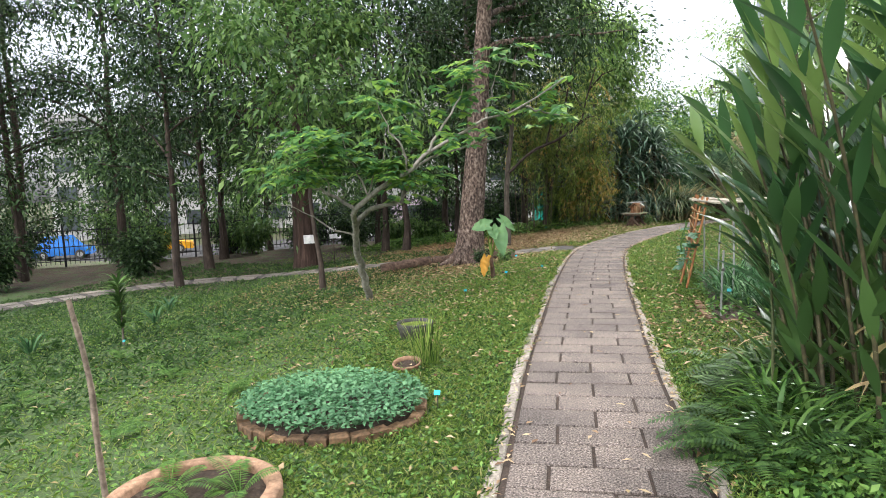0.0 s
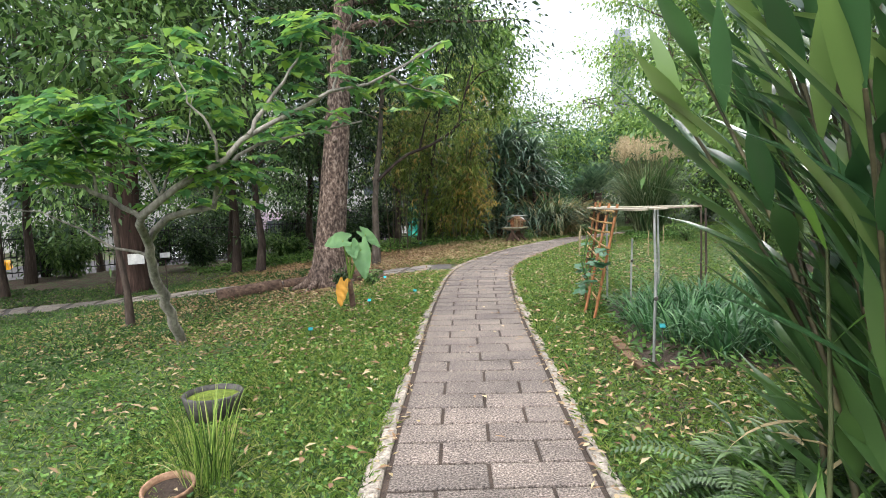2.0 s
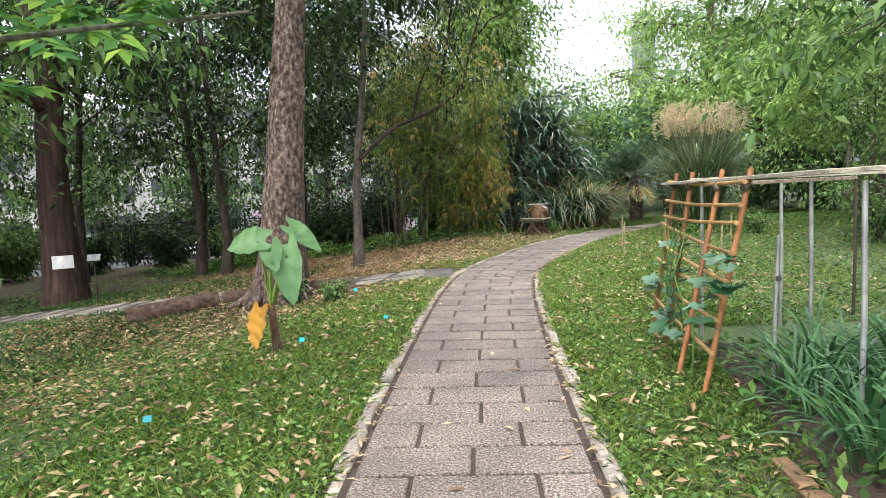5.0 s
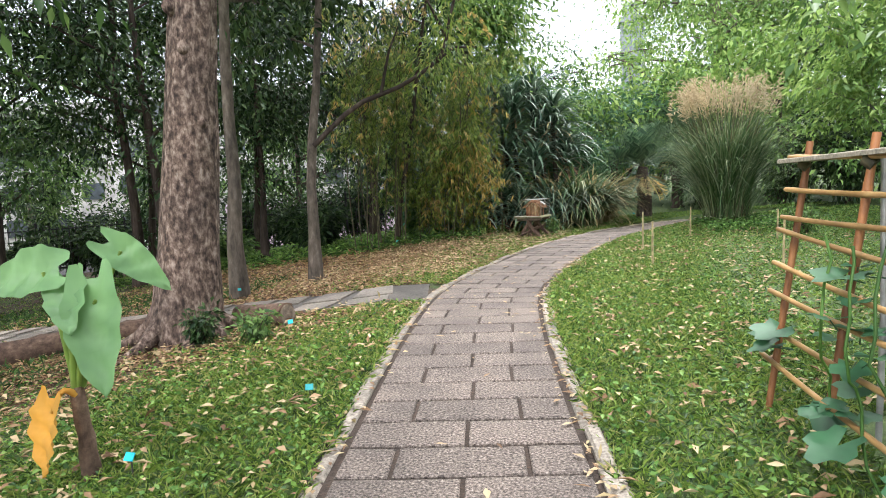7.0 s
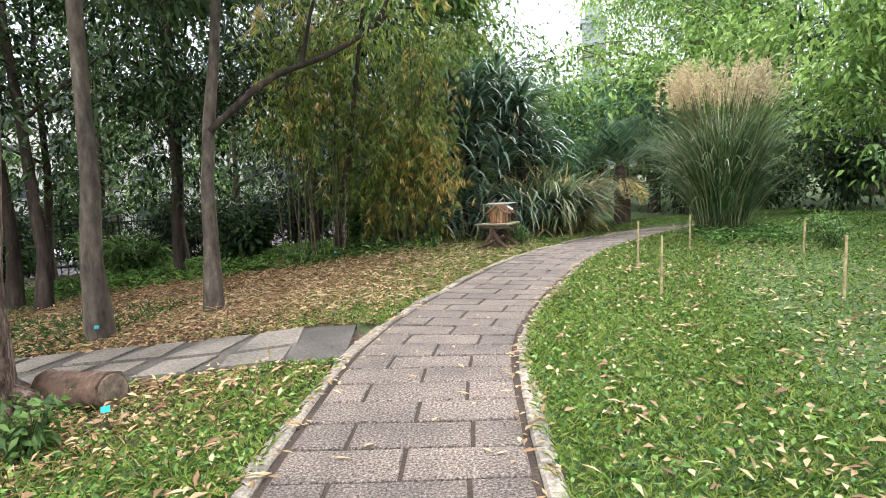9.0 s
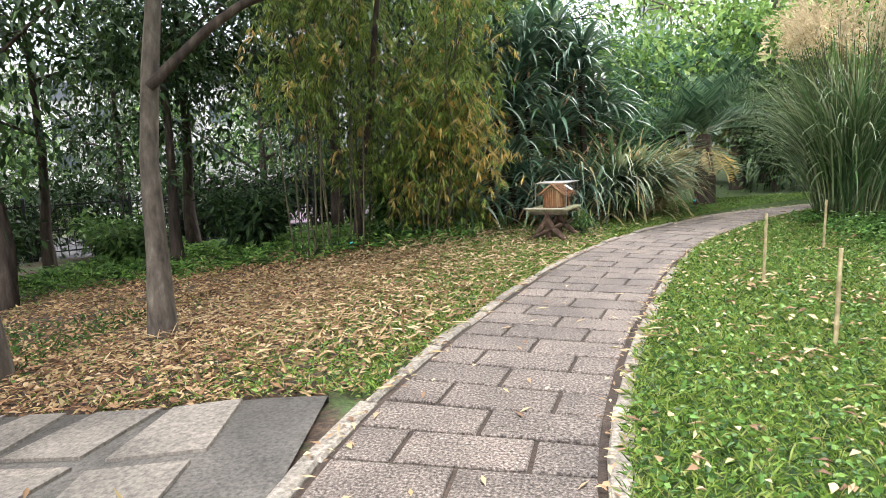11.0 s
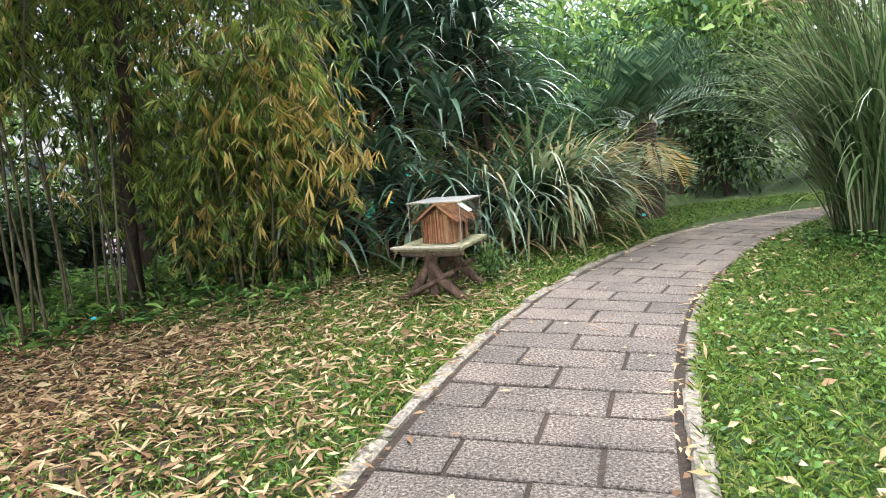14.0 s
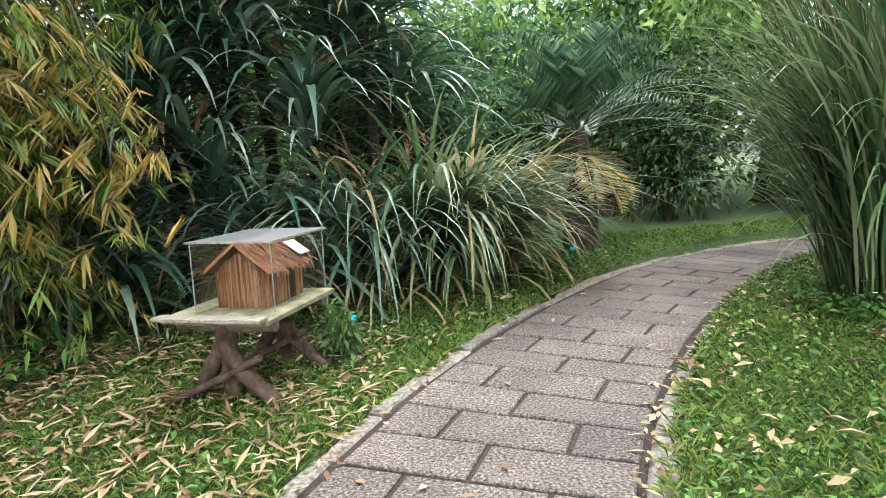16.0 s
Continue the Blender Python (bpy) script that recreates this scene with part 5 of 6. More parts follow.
EDGE = [(2.98, 6.9), (3.02, 6.3), (3.1, 5.66), (3.5, 5.8), (3.95, 5.95), (4.5, 6.1), (5.1, 6.25), (5.5, 6.35)]
for a, b in zip(EDGE, EDGE[1:]):
    a, b = np.array(a), np.array(b)
    for k in range(2):
        p, q = a + (b - a) * (k / 2 + 0.02), a + (b - a) * (k / 2 + 0.48)
        g = Geo()
        beam(g, (*p, 0.0), (*q, rg.normal(0, 0.012)), rg.uniform(0.07, 0.11), 0.09)
        part("edging_stone", g, "brick", bd, smooth=False)
for n in range(74):
    x, y = rg.uniform(3.3, 5.5), rg.uniform(5.95, 8.3)
    strap_clump("leek", x, y, 0, "tuft of blue-green grassy leaves in the garden bed", "plant", "veg", 200 + n, 30, (0.35, 0.68), (0.016, 0.028), (0.8, 1.5), (0.8, 2.2), 0.16)
for x, y, h in ((3.2, 5.92, 0.82), (3.32, 8.0, 0.95)):
    o = thing("stake", "thin grey garden stake in the bed", "stake", at=(x, y, 0))
    g = Geo()
    tube(g, [(0, 0, -0.05), (0.01, 0, h * 0.5), (0.03, 0.01, h)], 0.012, 7)
    part("rod", g, "metal_grey", o)
    g = Geo()
    tube(g, [(0.02, -0.02, h * 0.72), (0.03, 0.02, h * 0.73)], 0.018, 7)
    part("tie", g, "dark_rubber", o)

# lawn stakes and the string between them
for x, y, h in ((3.38, 16.6, 0.62), (3.22, 14.85, 0.6), (4.45, 18.1, 0.55), (4.65, 14.35, 0.56), (5.45, 16.8, 0.5), (6.6, 13.2, 0.5)):
    o = thing("stake", "short wooden stake in the lawn", "stake", "lawn stakes", at=(x, y, gz(x, y)))
    g = Geo()
    tube(g, [(0, 0, -0.05), (0.004, 0, h * 0.5), (0.01, 0, h)], [0.014, 0.013, 0.012], 7, wob=0.05, rng=rg)
    part("rod", g, "post_wood", o)

# ---- big-leaved plant ----
ta = thing("elephant_ear", "elephant ear plant with three huge leaves and a dying yellow one", "plant", at=(-0.36, 8.92, gz(-0.36, 8.92) - 0.02))
g = Geo()
tube(g, smooth_line([(0, 0, 0), (-0.02, 0.01, 0.25), (-0.04, 0.02, 0.45)], 8), np.linspace(0.045, 0.028, 8), 9, wob=0.16, rng=rg)
part("stem", g, "log", ta)
def ear(c, d, up, L, W, mat, stalk0):
    d, up = unit(np.array(d, float)), unit(np.array(up, float))
    sd = np.cross(d, up)
    n = 15
    u = np.linspace(0, 1, n)
    half = W / 2 * np.where(u < 0.3, 0.62 + 0.38 * np.sin(u / 0.3 * math.pi / 2), np.cos((u - 0.3) / 0.7 * math.pi / 2) ** 0.75)
    ax = np.array(c) + d * (u[:, None] - 0.22) * L - np.array([0, 0, 0.16 * L]) * (u[:, None] ** 2)
    rows = [ax + sd * (half * w)[:, None] + up * (abs(w) ** 1.5 * half * 0.35 + 0.012 * np.sin(u * 22 + w * 3))[:, None] + (d * 0.16 * L * -1 * (abs(w) > 0.3) * (u < 0.1)[:, None]) for w in (-1, -0.6, -0.25, 0, 0.25, 0.6, 1)]
    v = np.stack(rows, 1)
    f = [(r * 7 + k, r * 7 + k + 1, (r + 1) * 7 + k + 1, (r + 1) * 7 + k) for r in range(n - 1) for k in range(6)]
    g = Geo()
    g.add(v.reshape(-1, 3), f)
    lf = part("leaf", g, mat, ta)
    g = Geo()
    tube(g, smooth_line([stalk0, (np.array(stalk0) + np.array(c)) / 2 + [0, 0, 0.06], c], 8), np.linspace(0.018, 0.008, 8), 6)
    part("stalk", g, "taro_stalk" if mat == "taro" else mat, lf)
ear((-0.1, -0.03, 1.0), (-0.95, -0.1, -0.02), (0.05, -0.85, 0.5), 0.34, 0.25, "taro", (-0.04, 0.02, 0.45))
ear((0.17, -0.06, 0.87), (0.2, -0.25, -0.95), (0.1, -0.95, 0.25), 0.46, 0.27, "taro", (-0.03, 0.02, 0.45))
ear((0.2, 0.1, 1.07), (0.6, 0.2, -0.45), (0.0, -0.8, 0.6), 0.32, 0.2, "taro", (-0.02, 0.03, 0.45))
ear((0.03, -0.04, 0.93), (0.35, -0.5, -0.6), (0, -0.75, 0.6), 0.27, 0.2, "taro", (-0.04, 0.01, 0.45))
ear((-0.1, -0.08, 0.36), (-0.2, -0.1, -0.95), (-0.3, -0.9, 0.1), 0.32, 0.2, "dead_leaf", (-0.03, 0.0, 0.42))

# ---- fallen log ----
for pts, r in (([(-3.95, 11.75), (-3.4, 12.15), (-2.95, 12.5)], 0.13), ([(-2.9, 12.53), (-2.6, 12.68), (-2.35, 12.75)], 0.11), ([(-1.45, 12.6), (-1.15, 12.45), (-0.8, 12.32)], 0.12)):
    pts = smooth_line([(x, y, gz(x, y) + r * 0.75) for x, y in pts], 10)
    o = thing("log", "rough dark fallen log lying beside the paving", "log", "fallen logs", at=tuple(pts[0]))
    g = Geo()
    tube(g, pts - pts[0], np.full(10, r), 14, wob=0.06, rng=rg)
    part("bark", g, "log", o)
    g = Geo()
    e, d = pts[-1] - pts[0], unit(pts[-1] - pts[-2])
    tube(g, [e - d * 0.01, e + d * 0.004], [r * 0.9, r * 0.86], 14)
    part("cut_end", g, "stick", o, "pale sawn end")

# ---- round bed, clay ring, bowl, drum, stake and sapling ----
rb = thing("round_bed", "round brick-edged bed filled with creeping blue-green plants", "garden bed", at=(0.14, 2.2, 0))
for k in range(30):
    a = k / 30 * 6.283
    g = Geo()
    box(g, (-0.068, -0.045, -0.05), (0.068, 0.045, 0.06 + rg.normal(0, 0.01)), pose(0.7 * math.cos(a), 0.62 * math.sin(a), 0, 0, rg.normal(0, 3), math.degrees(a) + 90 + rg.normal(0, 3)), 0.012)
    part("brick", g, "brick", rb, smooth=False)
g = Geo()
tube(g, [(0, 0, -0.05), (0, 0, 0.05), (0, 0, 0.07)], [0.64, 0.62, 0.3], 24)
part("soil", g, "soil", rb)
g = Geo()
k = 4200
a, r = rg.random(k) * 6.283, 0.73 * np.sqrt(rg.random(k))
p = np.stack([r * np.cos(a), 0.88 * r * np.sin(a), 0.09 + 0.07 * (1 - r) + rg.uniform(0, 0.05, k)], -1)
leaves(g, p, rg.normal(0, 1, (k, 3)) * [1, 1, 0.3] + [0, 0, 0.15], rg.normal(0, 0.3, (k, 3)) + [0, 0, 1], rg.uniform(0.035, 0.065, k), 0.03, 0.12, 0.15)
part("creepers", g, "bluish", rb, kind="stuff")

cr = thing("clay_ring", "low terracotta ring around dark soil", "planter", at=(0.1, 0.7, 0))
g = Geo()
n = 40
prof = [(0.40, -0.03), (0.40, 0.07), (0.415, 0.085), (0.475, 0.085), (0.49, 0.07), (0.49, -0.03)]
v = np.array([[(r * math.cos(t), r * math.sin(t), z) for r, z in prof] for t in np.arange(n) * 2 * math.pi / n])
f = [(q * 6 + m, ((q + 1) % n) * 6 + m, ((q + 1) % n) * 6 + m + 1, q * 6 + m + 1) for q in range(n) for m in range(5)]
g.add(v.reshape(-1, 3), f)
part("ring", g, "clay", cr)
g = Geo()
tube(g, [(0, 0, -0.03), (0, 0, 0.03)], [0.4, 0.4], 24)
part("soil", g, "soil", cr)


def bowl(x, y, r, h, tilt, mat, fill, name, label, turn=0):
    t = thing(name, label, "planter", at=(x, y, gz(x, y)))
    m = np.array(pose(0, 0, 0.0, tilt, 0, turn))
    g = Geo()
    n = 32
    prof = [(0.05, 0.0), (r * 0.8, 0.0), (r, h), (r * 0.98, h + 0.012), (r * 0.9, h + 0.012), (r * 0.88, h - 0.02), (r * 0.82, h - 0.05)]
    v = np.array([[(q * math.cos(a), q * math.sin(a), z) for q, z in prof] for a in np.arange(n) * 2 * math.pi / n]).reshape(-1, 3)
    k = len(prof)
    g.add(v @ m[:3, :3].T, [(q * k + s, ((q + 1) % n) * k + s, ((q + 1) % n) * k + s + 1, q * k + s + 1) for q in range(n) for s in range(k - 1)])
    part("rim", g, mat, t)
    g = Geo()
    c = np.array([(r * 0.87 * math.cos(a), r * 0.87 * math.sin(a), h - 0.025) for a in np.arange(n) * 2 * math.pi / n] + [(0, 0, h - 0.01)])
    g.add(c @ m[:3, :3].T, [(q, (q + 1) % n, n) for q in range(n)])
    part("filling", g, fill, t)
    return t


bowl(-0.14, 4.6, 0.215, 0.16, 0, "dark_rubber", "moss", "drum_planter", "round dark tub filled with bright yellow-green moss")
bowl(0.28, 3.36, 0.14, 0.06, 9, "clay", "soil", "clay_bowl", "tilted broken terracotta bowl in the grass")
strap_clump("rush", 0.42, 3.5, 0, "tuft of thin upright rushes beside the bowl", "plant", "grass", 300, 120, (0.3, 0.6), (0.005, 0.009), (1.2, 1.55), (0.1, 0.7), 0.14)
sk = thing("stake", "rough leaning branch used as a stake", "stake", at=(-0.5, 0.66, 0))
g = Geo()
tube(g, smooth_line([(0, 0, -0.05), (-0.02, 0.0, 0.35), (-0.0, -0.02, 0.7), (-0.05, -0.06, 1.18)], 14), np.linspace(0.019, 0.015, 14), 9, wob=0.12, rng=rg)
part("branch", g, "stick", sk)
sp = thing("sapling", "small leafy sapling in the lawn", "sapling", at=(-5.3, 5.25, gz(-5.3, 5.25) - 0.02))
g = Geo()
tube(g, [(0, 0, 0), (0.02, 0, 0.4), (0, 0.02, 0.95)], [0.02, 0.015, 0.006], 7)
part("stem", g, "bark_grey", sp)
g = Geo()
k = 130
u = rg.uniform(0.25, 1, k)
az = rg.random(k) * 6.28
straps(g, np.c_[np.zeros((k, 2)), u], az, rg.uniform(0.2, 1.2, k), rg.uniform(0.2, 0.38, k), 0.05, rg.uniform(0.4, 1.4, k), 5, 0.15, 0.3)
part("leaves", g, "leaf_mid", sp)
for n, (x, y) in enumerate([(-6.4, 7.0), (-7.0, 5.0), (-4.5, 2.6), (-7.6, 8.6)]):
    strap_clump("lily", x, y, 0, "tuft of strap leaves in the lawn", "plant", "veg", 320 + n, 26, (0.3, 0.55), (0.02, 0.035), (0.9, 1.5), (0.8, 1.8), 0.08)


def tag(x, y, h, mat, label, turn, wide=0.048):
    z = gz(x, y)
    t = thing("plant_tag", label, "tag", "plant tags", at=(x, y, z), turn=turn)
    g = Geo()
    tube(g, [(0, 0, -0.03), (0, 0.0, h)], 0.004, 6)
    part("pin", g, "dark_rubber", t)
    g = Geo()
    box(g, (-wide / 2, -wide * 0.4, -0.003), (wide / 2, wide * 0.4, 0.003), pose(0, -0.01, h + 0.01, 55, 0, 0), 0.001)
    part("plate", g, mat, t, smooth=False)


for x, y, h, m, a in ((0.93, 2.42, 0.13, "tag_blue", 10), (-0.1, 8.86, 0.1, "tag_blue", -8), (-0.32, 7.1, 0.1, "tag_teal", 20), (-1.35, 19.85, 0.16, "tag_teal", 0), (2.12, 20.75, 0.16, "tag_blue", -10), (-2.5, 14.65, 0.14, "tag_teal", 20), (-0.64, 12.0, 0.06, "tag_blue", 30), (-5.0, 5.0, 0.1, "tag_teal", 0), (3.3, 6.05, 0.3, "tag_teal", 0), (4.15, 22.7, 0.2, "tag_teal", 0), (0.35, 9.9, 0.06, "tag_teal", 15)):
    tag(x, y, h, m, "small cyan plant tag on a pin" if m == "tag_blue" else "small teal plant tag on a pin", a)
sg = thing("sign", "white card sign fixed to the conifer trunk", "sign", at=(-8.35, 15.68, 0.1), turn=35)
g = Geo()
box(g, (-0.2, -0.012, -0.14), (0.2, 0.012, 0.14), None, 0.003)
part("plate", g, "card_white", sg, smooth=False)
sg = thing("sign", "small sign on a thin post beside the paving", "sign", at=(-7.2, 15.2, gz(-7.2, 15.2)), turn=30)
g = Geo()
tube(g, [(0, 0, -0.05), (0, 0, 0.95)], 0.014, 7)
part("post", g, "bark_dark", sg)
g = Geo()
box(g, (-0.12, -0.09, -0.008), (0.12, 0.09, 0.008), pose(0, -0.02, 0.95, 40, 0, 0), 0.003)
part("plate", g, "metal_grey", sg, smooth=False)

# ---- fence, road vehicles, buildings ----
fs = np.r_[0, np.cumsum(np.linalg.norm(np.diff(FENCE, axis=0), axis=1))]
fpt = lambda s: (float(np.interp(s, fs, FENCE[:, 0])), float(np.interp(s, fs, FENCE[:, 1])))
bar = Geo()
box(bar, (-0.011, -0.011, 0.08), (0.011, 0.011, 1.5))
bar_me = bar.mesh("bar", M["fence_paint"], False)
for n in range(int(fs[-1] / 2.4)):
    s0 = n * 2.4
    (x0, y0), (x1, y1) = fpt(s0), fpt(s0 + 2.4)
    ang = math.degrees(math.atan2(y1 - y0, x1 - x0))
    L = math.hypot(x1 - x0, y1 - y0)
    fp = thing("fence_panel", "black iron fence panel of upright bars", "fence", "park fence", at=(x0, y0, gz(x0, y0)), turn=ang)
    g = Geo()
    box(g, (-0.035, -0.035, -0.1), (0.035, 0.035, 1.62), None, 0.015)
    part("post", g, "fence_paint", fp, smooth=False)
    for z in (0.2, 0.75, 1.38):
        g = Geo()
        box(g, (0.036, -0.015, z), (L - 0.036, 0.015, z + 0.035))
        part("rail", g, "fence_paint", fp, smooth=False)
    for q in range(13):
        o = part("bar", bar_me, "fence_paint", fp)
        o.location = (0.17 + q * 0.17, 0, 0)


def vehicle(name, x, y, turn, L, W, H, body, label, bonnet=True):
    z = -2.34
    t = thing(name, label, "car" if bonnet else "bus", at=(x, y, z), turn=turn)
    g = Geo()
    lo, hb = 0.28, 0.85 if bonnet else H
    prof = [(-L / 2, lo), (-L / 2, hb * 0.9), (-L / 2 + 0.3, hb), (-L * 0.3, H), (L * 0.12, H), (L * 0.28, hb), (L / 2 - 0.1, hb * 0.85), (L / 2, lo)] if bonnet else [(-L / 2, lo), (-L / 2, H - 0.15), (-L / 2 + 0.15, H), (L / 2 - 0.2, H), (L / 2, H - 0.3), (L / 2, lo)]
    k = len(prof)
    v = [(px, s * (W / 2 - (0.12 if pz > 1.0 and bonnet else 0)), pz) for s in (-1, 1) for px, pz in prof]
    g.add(v, [(q, (q + 1) % k, k + (q + 1) % k, k + q) for q in range(k)])
    g.add(v[:k], [tuple(range(k))])
    g.add(v[k:], [tuple(range(k))[::-1]])
    part("body", g, body, t, smooth=False)
    nwin = 2 if bonnet else 7
    for s in (-1, 1):
        for q in range(nwin):
            a = (-L * 0.27 + q * L * 0.2) if bonnet else (-L / 2 + 0.5 + q * (L - 0.8) / nwin)
            w = L * 0.17 if bonnet else (L - 0.8) / nwin - 0.12
            z0, z1 = (0.88, H - 0.1) if bonnet else (H * 0.5, H * 0.82)
            g = Geo()
            yy = s * (W / 2 - (0.11 if bonnet else -0.004))
            box(g, (a, min(yy, yy + s * 0.01), z0), (a + w, max(yy, yy + s * 0.01), z1))
            part("window", g, "window_dark", t, smooth=False)
        for px in (-L * 0.31, L * 0.31):
            g = Geo()
            tube(g, [(px, s * (W / 2 - 0.2), 0.31), (px, s * (W / 2 + 0.01), 0.31)], 0.31, 16)
            wh = part("wheel", g, "tyre", t)
            g = Geo()
            tube(g, [(px, s * (W / 2 + 0.008), 0.31), (px, s * (W / 2 + 0.025), 0.31)], 0.18, 12)
            part("rim", g, "metal_grey", wh)


vehicle("taxi", -31.2, 32.6, 38, 4.6, 1.75, 1.5, "car_yellow", "yellow taxi on the road past the fence")
vehicle("van", -36.6, 29.6, 37, 3.6, 1.7, 1.6, "car_blue", "blue van on the road past the fence")
vehicle("car", -41.6, 26.6, 34, 4.5, 1.8, 1.5, "car_white", "white car on the road past the fence")
vehicle("car", -20.5, 40.5, 38, 4.5, 1.8, 1.5, "car_white", "white car on the road past the fence")
vehicle("bus", -13.0, 45.6, 32, 10.5, 2.5, 3.0, "bus_pink", "pink and white bus on the road past the fence", False)
vehicle("bus", -2.5, 50.3, 24, 10.5, 2.5, 3.0, "bus_green", "green bus on the road past the fence", False)


def building(x, y, w, d, h, z0, turn, wall, storeys, cols, label, cap=False):
    t = thing("building", label, "building", at=(x, y, z0), turn=turn)
    g = Geo()
    box(g, (-w / 2, -d / 2, -1), (w / 2, d / 2, h))
    part("wall", g, wall, t, smooth=False)
    g = Geo()
    box(g, (-w / 2 - 0.3, -d / 2 - 0.3, h + 0.003), (w / 2 + 0.3, d / 2 + 0.3, h + 0.8))
    if cap:
        box(g, (-w * 0.36, -d * 0.36, h + 0.82), (w * 0.36, d * 0.36, h + 3.5))
    part("roof", g, wall, t, smooth=False)
    wg = Geo()
    box(wg, (0, -0.12, 0), (w / cols * 0.6, 0.0, h / storeys * 0.5))
    wm = wg.mesh("window", M["tower_pane" if cap else "window_dark"], False)
    for a in range(cols):
        for b in range(storeys):
            o = part("window", wm, "window_dark", t)
            o.location = (-w / 2 + (a + 0.2) * w / cols, -d / 2 - 0.004, (b + 0.3) * h / storeys)


building(-48, 58, 30, 10, 12, -2.4, 40, "render_white", 4, 10, "white apartment block across the road")
building(-24, 68, 30, 10, 13, -2.4, 25, "render_white", 4, 10, "pale apartment block across the road")
building(20.3, 130, 4.2, 5, 29, 0, -6, "tower_grey", 10, 4, "distant pale grey tower above the woods", True)

# ---- side path of irregular flagstones ----
sl = np.r_[0, np.cumsum(np.linalg.norm(np.diff(SIDE_MID, axis=0), axis=1))]
def side_at(s, off):
    p = np.array([np.interp(s, sl, SIDE_MID[:, 0]), np.interp(s, sl, SIDE_MID[:, 1])])
    q = np.array([np.interp(s + 0.05, sl, SIDE_MID[:, 0]), np.interp(s + 0.05, sl, SIDE_MID[:, 1])])
    d = unit(q - p)
    w = p + np.array([-d[1], d[0]]) * off
    return w
side = tagged(new("side_path"), "narrow side path of grey flagstones set in mortar", "path", kind="structure")
g = Geo()
st = np.linspace(0.0, sl[-1] - 0.1, 120)
v = []
for s in st:
    for off in (-0.56, -0.545, 0.545, 0.56):
        x, y = side_at(s, off)
        v.append((x, y, gz(x, y) + (0.004 if abs(off) < 0.55 else -0.08)))
k = np.arange(119)[:, None] * 4
g.add(v, np.concatenate([k + [a, a + 4, a + 5, a + 1] for a in range(3)]))
part("mortar_bed", g, "mortar", side)
rg = np.random.default_rng(201)
s = 0.35
while s < sl[-1] - 1:
    cut = rg.uniform(-0.12, 0.12)
    ln = rg.uniform(0.5, 0.8)
    for lo, hi in ((-0.53, cut - 0.05), (cut + 0.05, 0.53)):
        a, b = s + rg.uniform(0.02, 0.1), s + ln - rg.uniform(0.08, 0.15)
        c = [side_at(a + rg.normal(0, 0.03), lo), side_at(b + rg.normal(0, 0.03), lo), side_at(b + rg.normal(0, 0.03), hi), side_at(a + rg.normal(0, 0.03), hi)]
        zz = [gz(*q) for q in c]
        g = Geo()
        top = [(*q, z + 0.022) for q, z in zip(c, zz)]
        bot = [(*q, z - 0.03) for q, z in zip(c, zz)]
        g.add(bot + top, [(4, 7, 6, 5), (0, 4, 5, 1), (1, 5, 6, 2), (2, 6, 7, 3), (3, 7, 4, 0)])
        part("flagstone", g, "flag", side, smooth=False)
    s += ln

# ---- the paved path ----
paved = tagged(new("path"), "curving path of rough grey granite slabs between low kerbs", "path", kind="structure")
g = Geo()
st = np.linspace(0, seg[-1] - 0.1, 400)
v = np.stack([np.c_[on_path(st, o), np.full(400, z)] for o, z in ((-0.7, -0.07), (-0.7, -0.03), (-0.6, -0.014), (0.6, -0.014), (0.7, -0.03), (0.7, -0.07))], 1)
k = np.arange(399)[:, None] * 6
g.add(v.reshape(-1, 3), np.concatenate([k + [a, a + 1, a + 7, a + 6] for a in range(5)]))
part("joint_bed", g, "joint", paved)
rg = np.random.default_rng(301)
# the rows widen and narrow a little along the path
row_at = lambda r: float(np.interp(r, [1, 41, 63, 87, 131], [-0.824, 11.596, 18.604, 25.843, 39.3]))
for row in range(130):
    s0 = row_at(row)
    PITCH = row_at(row + 1) - s0
    if s0 < 0.1:
        continue
    if s0 > seg[-1] - 2:
        continue
    w = 2 * HALF
    cuts = [-HALF, rg.normal(0, 0.02), HALF] if row % 2 else [-HALF, -HALF + w * 0.245 + rg.normal(0, 0.012), HALF - w * 0.245 + rg.normal(0, 0.012), HALF]
    for a, b in zip(cuts, cuts[1:]):
        a, b = a + 0.011, b - 0.011
        g = Geo()
        lo, hi = s0 + 0.011 + rg.normal(0, 0.003), s0 + PITCH - 0.011 + rg.normal(0, 0.003)
        tz = rg.normal(0, 0.0022, 4)
        bev = 0.007
        ring0 = [on_path(lo, a), on_path(lo, (a + b) / 2), on_path(lo, b), on_path(hi, b), on_path(hi, (a + b) / 2), on_path(hi, a)]
        ring1 = [on_path(lo + bev, a + bev), on_path(lo + bev, (a + b) / 2), on_path(lo + bev, b - bev), on_path(hi - bev, b - bev), on_path(hi - bev, (a + b) / 2), on_path(hi - bev, a + bev)]
        zt = [tz[0], (tz[0] + tz[1]) / 2, tz[1], tz[2], (tz[2] + tz[3]) / 2, tz[3]]
        v = [(*q, -0.04) for q in ring0] + [(*q, z - 0.006) for q, z in zip(ring0, zt)] + [(*q, z) for q, z in zip(ring1, zt)]
        f = [(r * 6 + q, r * 6 + (q + 1) % 6, (r + 1) * 6 + (q + 1) % 6, (r + 1) * 6 + q) for r in range(2) for q in range(6)]
        g.add(v, f)
        g.add(v[12:], [(0, 1, 4, 5), (1, 2, 3, 4)])
        part("slab", g, "granite", paved, smooth=False)
